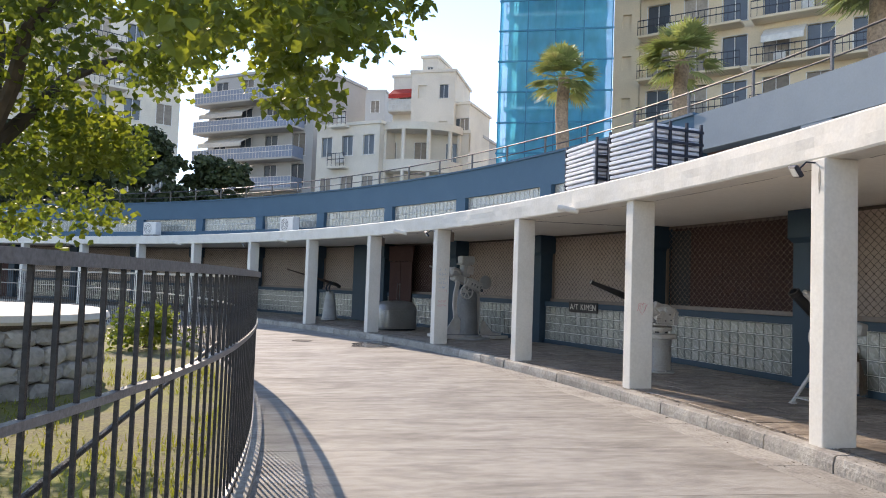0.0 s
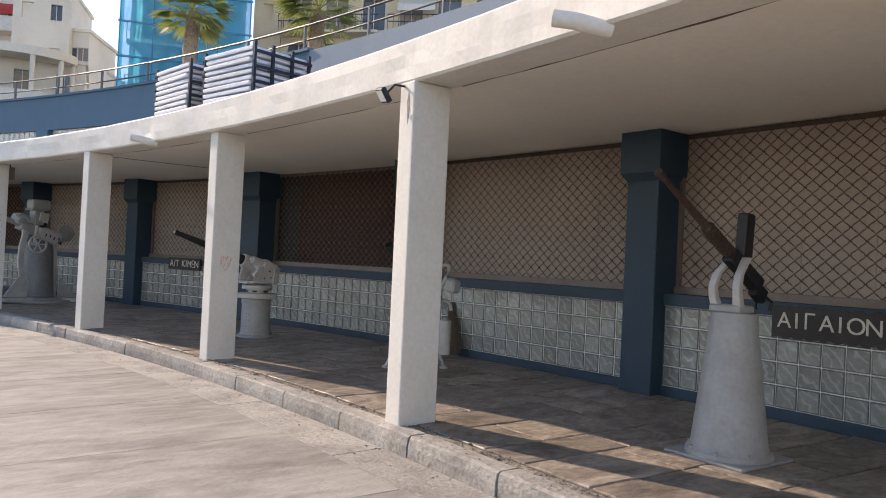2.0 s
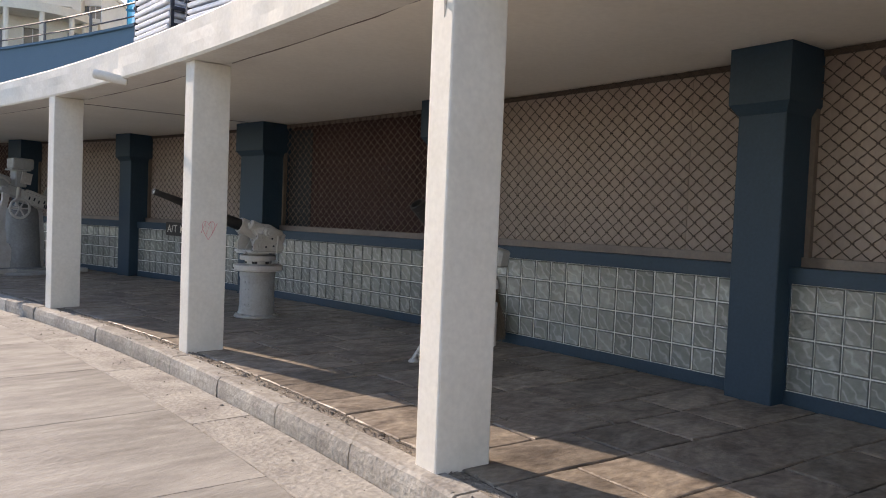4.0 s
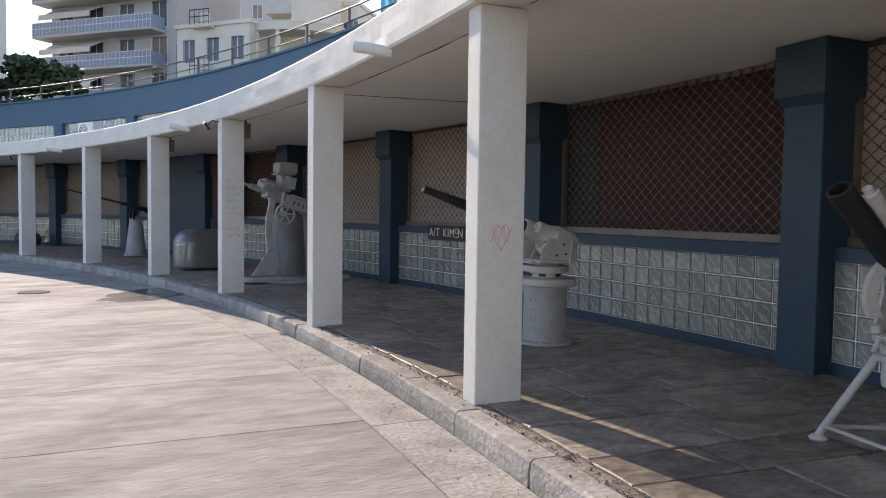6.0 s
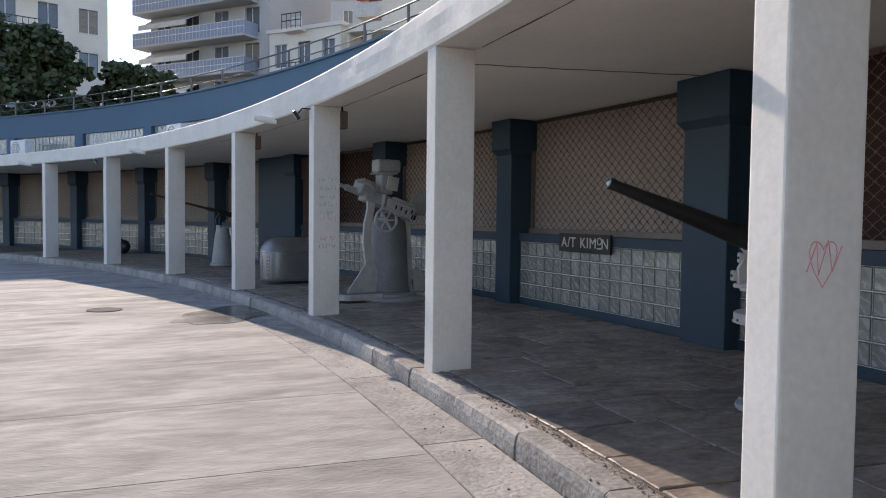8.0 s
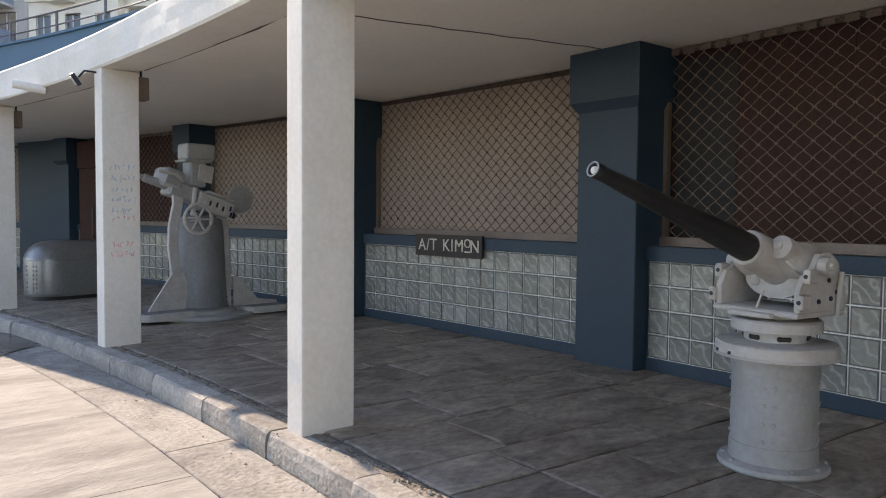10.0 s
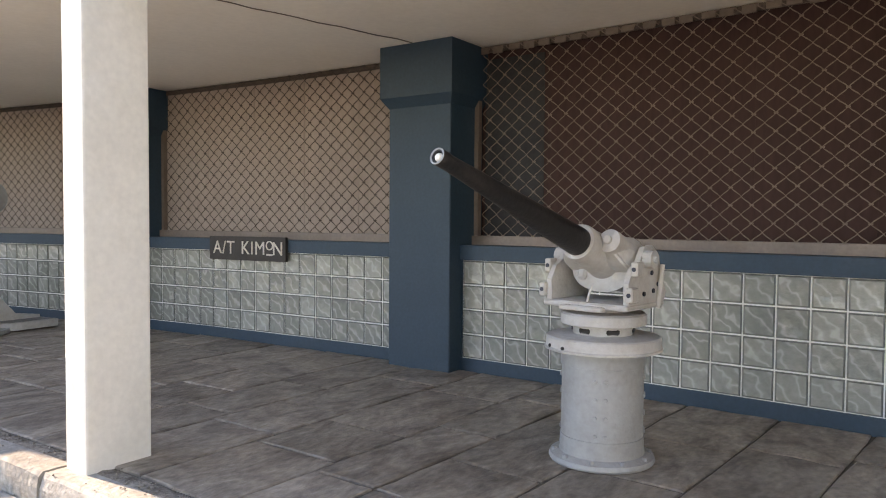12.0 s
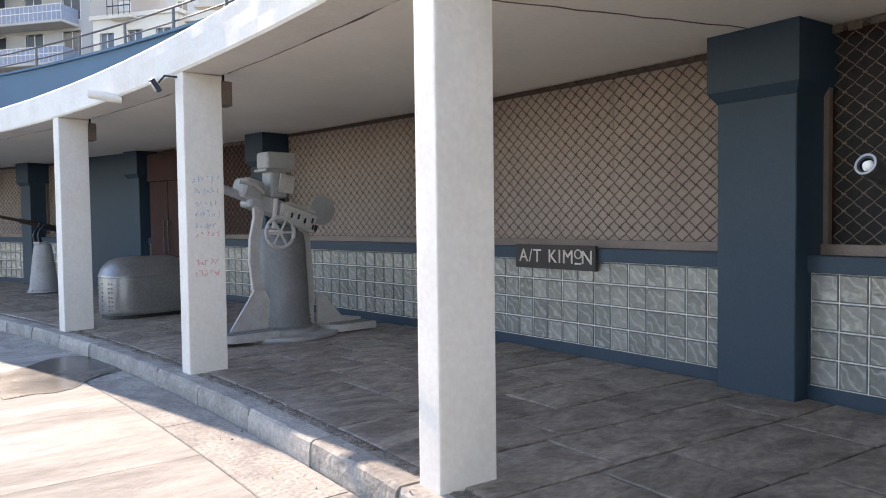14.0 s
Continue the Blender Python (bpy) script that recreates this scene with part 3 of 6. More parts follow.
# ---- naval guns and relics in the gallery; local y points outwards, the barrels point inwards ----
def text_mesh(body, size, depth=0.004):
    cu = bpy.data.curves.new("lettering", "FONT")
    cu.body, cu.size, cu.extrude, cu.align_x, cu.align_y = body, size, depth, "CENTER", "CENTER"
    cu.space_character = 1.12
    tmp = bpy.data.objects.new("lettering", cu)
    scene.collection.objects.link(tmp)
    me = bpy.data.meshes.new_from_object(tmp.evaluated_get(bpy.context.evaluated_depsgraph_get()))
    bpy.data.objects.remove(tmp)
    me.materials.clear()
    me.materials.append(M_LETTER)
    return me


def deck_gun():
    """Short deck gun on a riveted drum pedestal."""
    t = thing("deck_gun", at(37.97, 25.35, Z_FLOOR, -3.5), "grey naval deck gun with a black barrel on a drum pedestal", "gun")
    bm = BM()
    lathe(bm, [(0.262, 0.0), (0.268, 0.012), (0.262, 0.03), (0.215, 0.045), (0.212, 0.06), (0.212, 0.13), (0.207, 0.132), (0.205, 0.485), (0.213, 0.488), (0.213, 0.555), (0.235, 0.562)], 48)
    pedestal = part("pedestal", bm, M_GREY, t, smooth=True)
    bm = BM()
    for i in range(10):
        a = 2 * math.pi * i / 10
        rod(bm, (0.24 * math.cos(a), 0.24 * math.sin(a), 0.02), (0.24 * math.cos(a), 0.24 * math.sin(a), 0.05), 0.013, n=6)
    part("base_bolt", bm, M_GREY, pedestal, kind="stuff")
    bm = BM()
    for a0 in (200, 214, 290, 304, 20, 34, 110, 124):
        for z in (0.16, 0.25, 0.34, 0.43):
            a = radians(a0)
            d = Vector((math.cos(a), math.sin(a), 0))
            rod(bm, d * 0.203 + Vector((0, 0, z)), d * 0.214 + Vector((0, 0, z)), 0.013, 0.009, n=8)
    part("rivet", bm, M_GREY, pedestal, kind="stuff")
    bm = BM()
    lathe(bm, [(0.20, 0.562), (0.268, 0.564), (0.296, 0.568), (0.298, 0.578), (0.290, 0.583), (0.290, 0.628), (0.282, 0.636), (0.19, 0.64), (0.15, 0.645)], 48)
    flange = part("lower_ring", bm, M_LGREY, t, smooth=True)
    bm = BM()
    for a0 in (236, 258, 60, 120):
        a = radians(a0)
        d = Vector((math.cos(a), math.sin(a), 0))
        rod(bm, d * 0.285 + Vector((0, 0, 0.59)), d * 0.296 + Vector((0, 0, 0.59)), 0.009, n=8)
    part("ring_bolt", bm, M_BLACK, flange, kind="stuff")
    bm = BM()
    lathe(bm, [(0.15, 0.635), (0.155, 0.69), (0.212, 0.695), (0.216, 0.70), (0.216, 0.745), (0.205, 0.755), (0.13, 0.76), (0.12, 0.80)], 40)
    collar = part("upper_ring", bm, M_LGREY, t, smooth=True)
    # solid black blocks paint in the shade of the neck's openings
    bm = BM()
    for a0 in (205, 262, 318, 20, 80, 140):
        box(bm, -0.034, 0.034, -0.158, -0.13, 0.652, 0.680, Matrix.Rotation(radians(a0 + 90), 4, "Z"), bevel=0.008)
    part("opening", bm, M_BLACK, collar, "black blocks for the shaded oval openings in the neck", kind="stuff")
    bm = BM()
    box(bm, -0.235, 0.235, -0.20, 0.20, 0.785, 0.815, bevel=0.008)
    box(bm, -0.12, 0.12, -0.235, -0.19, 0.775, 0.80, bevel=0.006)
    part("carriage_plate", bm, M_LGREY, t)
    out = [(-0.20, 0.0), (0.20, 0.0), (0.215, 0.06), (0.15, 0.16), (0.13, 0.27), (0.05, 0.33), (-0.04, 0.32), (-0.09, 0.24), (-0.16, 0.20), (-0.205, 0.12)]
    for s in (-1, 1):
        bm = BM()
        plate(bm, [(x * 0.95, z * 0.86) for x, z in out], 0.028, Matrix.Translation((s * 0.215, 0.02, 0.812)) @ Matrix.Rotation(radians(90), 4, "Z"))
        box(bm, s * 0.225, s * 0.262, -0.20, -0.13, 0.83, 0.90, bevel=0.006)
        box(bm, s * 0.225, s * 0.262, -0.15, -0.08, 0.95, 1.02, bevel=0.006)
        cheek = part("cheek_plate", bm, M_LGREY, t)
        bm = BM()
        for y, z in ((-0.2005, 0.865), (-0.1505, 0.985)):
            rod(bm, (s * 0.243, y, z), (s * 0.243, y - 0.002, z), 0.011, n=10)
        for y, z in ((-0.02, 0.86), (0.08, 0.87), (0.06, 0.96), (0.13, 0.90)):
            rod(bm, (s * 0.229, y, z), (s * 0.236, y, z), 0.012, n=8)
        part("bolt", bm, M_DSTEEL, cheek, "dark bolts and holes", kind="stuff")
        bm = BM()
        rod(bm, (s * 0.228, 0.0, 1.03), (s * 0.275, 0.0, 1.03), 0.045, n=16)
        rod(bm, (s * 0.275, 0.0, 1.03), (s * 0.29, 0.0, 1.03), 0.018, n=8)
        part("trunnion", bm, M_LGREY, t)
    tilt = Matrix.Translation((0, -0.02, 1.035)) @ Matrix.Rotation(radians(-18.5), 4, "X")
    bm = BM()
    prof = [(0.05, -0.30), (0.115, -0.28), (0.125, -0.18), (0.115, -0.06), (0.10, 0.06), (0.092, 0.16), (0.094, 0.23), (0.088, 0.25), (0.07, 0.252)]
    lathe(bm, prof, 32, tilt @ Matrix.Rotation(radians(90), 4, "X"))
    cradle = part("cradle", bm, M_LGREY, t, smooth=True)
    for s in (-1, 1):
        bm = BM()
        lathe(bm, [(0.02, -0.20), (0.05, -0.19), (0.055, 0.0), (0.058, 0.10), (0.06, 0.13), (0.058, 0.165), (0.04, 0.172), (0.02, 0.176), (0.018, 0.19)], 24, tilt @ Matrix.Translation((s * 0.118, 0, 0.035)) @ Matrix.Rotation(radians(90), 4, "X"))
        cyl = part("buffer_cylinder", bm, M_LGREY, t, smooth=True)
        bm = BM()
        lathe(bm, [(0.002, 0.172), (0.022, 0.173), (0.022, 0.192), (0.016, 0.196), (0.002, 0.197)], 12, tilt @ Matrix.Translation((s * 0.118, 0, 0.035)) @ Matrix.Rotation(radians(90), 4, "X"))
        part("cap_nut", bm, M_LGREY, cyl)
    bm = BM()
    lathe(bm, [(0.0, 0.22), (0.072, 0.225), (0.066, 0.40), (0.058, 0.62), (0.045, 0.95), (0.034, 1.22), (0.033, 1.265), (0.035, 1.275), (0.035, 1.315), (0.032, 1.32), (0.022, 1.318), (0.021, 1.22)], 32, tilt @ Matrix.Rotation(radians(90), 4, "X"))
    barrel = part("barrel", bm, M_BLACK, t, "matt black tapered gun barrel", smooth=True)
    bm = BM()
    lathe(bm, [(0.028, 1.3205), (0.034, 1.3205), (0.034, 1.324), (0.028, 1.324)], 24, tilt @ Matrix.Rotation(radians(90), 4, "X"), caps=False)
    part("muzzle_rim", bm, M_GREY, barrel, "worn bare rim of the muzzle")
    bm = BM()
    lathe(bm, [(0.002, 1.28), (0.016, 1.285), (0.018, 1.318), (0.012, 1.328), (0.002, 1.33)], 12, tilt @ Matrix.Translation((0.006, 0, -0.004)) @ Matrix.Rotation(radians(90), 4, "X"))
    part("muzzle_plug", bm, M_WHITE, barrel, "crumpled white plug in the muzzle")
    bm = BM()
    box(bm, -0.095, 0.095, 0.16, 0.34, -0.10, 0.085, tilt, bevel=0.025, seg=2)
    box(bm, -0.13, -0.08, 0.0, 0.30, -0.12, -0.05, tilt, bevel=0.012)
    box(bm, 0.06, 0.16, 0.10, 0.26, 0.02, 0.10, tilt, bevel=0.02)
    part("breech", bm, M_LGREY, t)
    bm = BM()
    plate(bm, [(0.165 * math.cos(math.pi * i / 16), 0.955 - 0.10 * math.sin(math.pi * i / 16)) for i in range(17)] + [(-0.15, 1.0), (0.15, 1.0)], 0.18, Matrix.Translation((0, 0.06, 0)))
    part("belly", bm, M_LGREY, t, smooth=True)
    bm = BM()
    rows = []
    for y, w, z0, z1 in ((-0.16, 0.13, 0.0, 0.05), (-0.08, 0.175, -0.06, 0.085), (0.06, 0.19, -0.08, 0.12), (0.20, 0.17, -0.07, 0.10), (0.28, 0.11, -0.04, 0.06)):
        rows.append([bm.verts.new(tilt @ Vector((x, y, z))) for x, z in ((-w, z0), (w, z0), (w * 1.04, (z0 + z1) * 0.5), (w * 0.75, z1), (-w * 0.75, z1), (-w * 1.04, (z0 + z1) * 0.5))])
    for p, q in zip(rows, rows[1:]):
        for i in range(6):
            bm.faces.new((p[i], p[(i + 1) % 6], q[(i + 1) % 6], q[i]))
    bm.faces.new(rows[0])
    bm.faces.new(rows[-1])
    bmesh.ops.recalc_face_normals(bm, faces=bm.faces[:])
    bmesh.ops.bevel(bm, geom=bm.edges[:], offset=0.012, segments=2, affect="EDGES")
    part("saddle", bm, M_LGREY, t, smooth=True)
    bm = BM()
    rod(bm, (0.0, -0.17, 0.81), (0.01, -0.13, 0.90), 0.006, n=8)
    part("pin", bm, M_LGREY, t)
    bm = BM()
    rod(bm, (0.24, 0.12, 0.78), (0.255, 0.13, 1.0), 0.012, n=8)
    part("lever", bm, M_LGREY, t)
    return t


def cone_gun(name, m, label, h, barrel_len, elev, light, magazine):
    """Automatic gun on a tall conical pedestal."""
    t = thing(name, m, label, "gun")
    bm = BM()
    k = 4 if magazine else 32
    if magazine:
        box(bm, -0.30, 0.30, -0.30, 0.30, 0.0, 0.022, bevel=0.006)
    lathe(bm, [(0.29, 0.022), (0.285, 0.05), (0.262, 0.07), (0.25, 0.10), (0.215, 0.40), (0.18, 0.70), (0.152, h - 0.03), (0.146, h), (0.06, h + 0.005)], 36)
    ped = part("pedestal", bm, light, t, smooth=True)
    bm = BM()
    for i in range(8):
        a = 2 * math.pi * i / 8 + 0.3
        rod(bm, (0.272 * math.cos(a), 0.272 * math.sin(a), 0.03), (0.272 * math.cos(a), 0.272 * math.sin(a), 0.075), 0.014, n=6)
    part("base_bolt", bm, light, ped, kind="stuff")
    if magazine:
        bm = BM()
        rod(bm, (-0.17, -0.02, h - 0.09), (-0.10, -0.02, h - 0.09), 0.05, n=16)
        part("side_boss", bm, light, ped)
    pz = h + 0.36
    bm = BM()
    box(bm, -0.118, 0.118, -0.125, 0.06, h, h + 0.055, bevel=0.012)
    part("swivel", bm, light, t, smooth=True)
    for s in (-1, 1):
        bm = BM()
        rows = []
        for x, y, z, w, d in ((0.082, -0.075, h + 0.03, 0.032, 0.03), (0.092, -0.105, h + 0.11, 0.028, 0.024), (0.092, -0.115, h + 0.18, 0.026, 0.022), (0.084, -0.085, h + 0.26, 0.026, 0.022), (0.07, -0.02, h + 0.325, 0.026, 0.024), (0.064, 0.03, pz + 0.02, 0.026, 0.03)):
            rows.append([bm.verts.new((s * x + w * a, y + d * b, z)) for a, b in ((-1, -1), (1, -1), (1, 1), (-1, 1))])
        for p, q in zip(rows, rows[1:]):
            for i in range(4):
                bm.faces.new((p[i], p[(i + 1) % 4], q[(i + 1) % 4], q[i]))
        bm.faces.new(rows[0])
        bm.faces.new(rows[-1])
        bmesh.ops.recalc_face_normals(bm, faces=bm.faces[:])
        bmesh.ops.bevel(bm, geom=bm.edges[:], offset=0.005, segments=1, affect="EDGES")
        part("fork_arm", bm, M_LGREY if magazine else M_DSTEEL, t, smooth=True)
    tilt = Matrix.Translation((0, 0, pz)) @ Matrix.Rotation(radians(-elev), 4, "X")
    turn = tilt @ Matrix.Rotation(radians(90), 4, "X")
    bm = BM()
    box(bm, -0.045, 0.045, -0.10, 0.32, -0.065, 0.045, tilt, bevel=0.012)
    box(bm, -0.035, 0.035, 0.28, 0.42, -0.10, 0.01, tilt, bevel=0.012)
    part("receiver", bm, M_BLACK, t, "dark receiver of the gun")
    bm = BM()
    lathe(bm, [(0.012, 0.08), (0.040, 0.09), (0.042, 0.40), (0.034, 0.41), (0.028, 0.42), (0.024, barrel_len * 0.7), (0.017, barrel_len - 0.12), (0.017, barrel_len - 0.07), (0.026, barrel_len - 0.06), (0.028, barrel_len), (0.012, barrel_len + 0.002)], 20, turn)
    bar = part("barrel", bm, M_RUST, t, "rusty brown gun barrel", smooth=True)
    bm = BM()
    tube(bm, [turn @ Vector((0.043 * math.cos(i * 0.6), 0.043 * math.sin(i * 0.6), 0.12 + i * 0.0027)) for i in range(100)], 0.006, 5)
    part("recoil_spring", bm, M_RUST, bar)
    if magazine:
        bm = BM()
        box(bm, -0.038, 0.038, -0.03, 0.085, 0.04, 0.36, tilt @ Matrix.Translation((0.0, 0.06, 0)) @ Matrix.Rotation(radians(elev - 4), 4, "X"), bevel=0.012)
        part("magazine", bm, M_BLACK, t, "black curved magazine standing upright")
        bm = BM()
        for s in (-1, 1):
            tube(bm, [tilt @ Vector((s * 0.03, 0.38, -0.05)), tilt @ Vector((s * 0.06, 0.45, -0.06)), tilt @ Vector((s * 0.05, 0.47, -0.12))], 0.012, 6)
        part("grip", bm, M_BLACK, t)
    return t


def tripod_mortar():
    """Thick black tube with a grey recoil cylinder on a low tripod."""
    t = thing("tripod_gun", at(38.02, 20.05, Z_FLOOR) @ Matrix.Diagonal((1, 1, 0.91, 1)), "short black tubed gun on a grey steel tripod", "gun")
    head = 0.55
    for a0 in (218, 312, 88):
        a = radians(a0)
        f = Vector((0.37 * math.cos(a), 0.37 * math.sin(a), 0.03))
        bm = BM()
        rod(bm, f, (0.10 * math.cos(a), 0.10 * math.sin(a), head), 0.022, 0.026, n=10)
        leg = part("leg", bm, M_LGREY, t, smooth=True)
        bm = BM()
        lathe(bm, [(0.045, 0.0), (0.05, 0.012), (0.03, 0.035)], 12, Matrix.Translation((f.x, f.y, 0)))
        part("foot", bm, M_LGREY, leg)
    pts = [Vector((0.345 * math.cos(radians(a)), 0.345 * math.sin(radians(a)), 0.09)) for a in (218, 312, 88)]
    for p, q in ((0, 1), (1, 2), (2, 0)):
        bm = BM()
        rod(bm, pts[p], pts[q], 0.013, n=8)
        part("stretcher", bm, M_LGREY, t)
    bm = BM()
    lathe(bm, [(0.075, 0.38), (0.08, 0.42), (0.08, 0.53), (0.118, 0.54), (0.118, 0.57), (0.085, 0.575), (0.085, 0.645), (0.128, 0.65), (0.13, 0.685), (0.08, 0.70)], 28)
    part("pivot_drum", bm, M_LGREY, t, smooth=True)
    for s in (-1, 1):
        bm = BM()
        plate(bm, [(-0.10, 0.0), (0.10, 0.0), (0.07, 0.12), (0.045, 0.26), (0.05, 0.40), (0.0, 0.44), (-0.05, 0.38), (-0.035, 0.24), (-0.07, 0.10)], 0.02, Matrix.Translation((s * 0.10, 0.02, 0.69)) @ Matrix.Rotation(radians(90), 4, "Z"))
        part("cheek_plate", bm, M_LGREY, t)
    tilt = Matrix.Translation((0, 0.0, 1.05)) @ Matrix.Rotation(radians(-45), 4, "X")
    turn = tilt @ Matrix.Rotation(radians(90), 4, "X")
    bm = BM()
    lathe(bm, [(0.03, -0.16), (0.060, -0.15), (0.066, -0.08), (0.066, 0.60), (0.070, 0.605), (0.070, 0.655), (0.052, 0.66), (0.050, 0.50), (0.02, 0.45)], 28, turn @ Matrix.Translation((0, 0, 0.02)))
    part("barrel", bm, M_BLACK, t, "thick black open gun tube", smooth=True)
    bm = BM()
    lathe(bm, [(0.02, -0.22), (0.036, -0.21), (0.037, 0.55), (0.042, 0.555), (0.042, 0.60), (0.026, 0.605), (0.026, 0.64), (0.015, 0.645)], 20, turn @ Matrix.Translation((0.112, 0.045, 0.0)))
    part("recoil_cylinder", bm, M_LGREY, t, smooth=True)
    bm = BM()
    box(bm, -0.085, 0.10, 0.0, 0.24, -0.085, 0.05, tilt, bevel=0.02)
    box(bm, 0.09, 0.19, 0.05, 0.17, -0.02, 0.09, tilt, bevel=0.02)
    box(bm, 0.08, 0.18, 0.26, 0.36, -0.06, 0.05, tilt, bevel=0.015)
    part("breech_housing", bm, M_GREY, t)
    bm = BM()
    tube(bm, [tilt @ Vector(p) for p in ((0.14, 0.26, 0.0), (0.19, 0.30, 0.03), (0.21, 0.34, 0.02), (0.21, 0.40, -0.02))], 0.02, 8)
    tube(bm, [(0.13, 0.06, 0.72), (0.15, 0.08, 0.82), (0.16, 0.1, 0.92)], 0.02, 8)
    part("shoulder_arm", bm, M_LGREY, t)
    bm = BM()
    tube(bm, [(0.12, 0.06, 0.80), (0.15, 0.09, 0.94), (0.165, 0.11, 1.03), (0.165, 0.115, 1.07), (0.15, 0.10, 1.09), (0.12, 0.07, 1.08)], 0.016, 8)
    part("hooked_bar", bm, M_LGREY, t, smooth=True)
    bm = BM()
    rod(bm, (0.0, -0.15, 0.675), (0.0, -0.19, 0.60), 0.015, n=8)
    rod(bm, (0.08, -0.12, 0.66), (0.08, -0.135, 0.50), 0.012, n=8)
    lathe(bm, [(0.02, 0.69), (0.03, 0.70), (0.03, 0.74), (0.015, 0.75)], 12, Matrix.Translation((-0.06, -0.1, 0)))
    part("locking_bolt", bm, M_LGREY, t)
    bm = BM()
    lathe(bm, [(0.02, 0.22), (0.062, 0.222), (0.066, 0.235), (0.066, 0.62), (0.062, 0.635), (0.02, 0.637)], 20, Matrix.Translation((0.25, 0.16, 0)))
    can = part("canister", bm, M_LGREY, t, "pale grey hanging canister", smooth=True)
    bm = BM()
    box(bm, 0.06, 0.20, 0.12, 0.17, 0.52, 0.60, bevel=0.01)
    part("canister_bracket", bm, M_LGREY, can)
    bm = BM()
    tube(bm, [(0.19, 0.05, 0.90), (0.23, 0.08, 1.03), (0.27, 0.12, 1.16), (0.29, 0.14, 1.25), (0.27, 0.15, 1.30), (0.21, 0.15, 1.31), (0.16, 0.14, 1.30)], 0.020, 8)
    part("shoulder_loop", bm, M_LGREY, t, smooth=True)
    bm = BM()
    box(bm, 0.03, 0.19, 0.10, 0.22, 1.03, 1.19, Matrix.Rotation(radians(12), 4, "Y"), bevel=0.02)
    part("sight_box", bm, M_GREY, t)
    bm = BM()
    out = [(0.30 * math.cos(radians(a)), 0.30 * math.sin(radians(a))) for a in range(128, 212, 7)] + [(0.24 * math.cos(radians(a)), 0.24 * math.sin(radians(a))) for a in range(211, 127, -7)]
    plate(bm, out, 0.05, Matrix.Translation((0.05, 0.08, 0.92)) @ Matrix.Rotation(radians(68), 4, "Z"))
    part("elevating_arc", bm, M_LGREY, t, smooth=True)
    return t


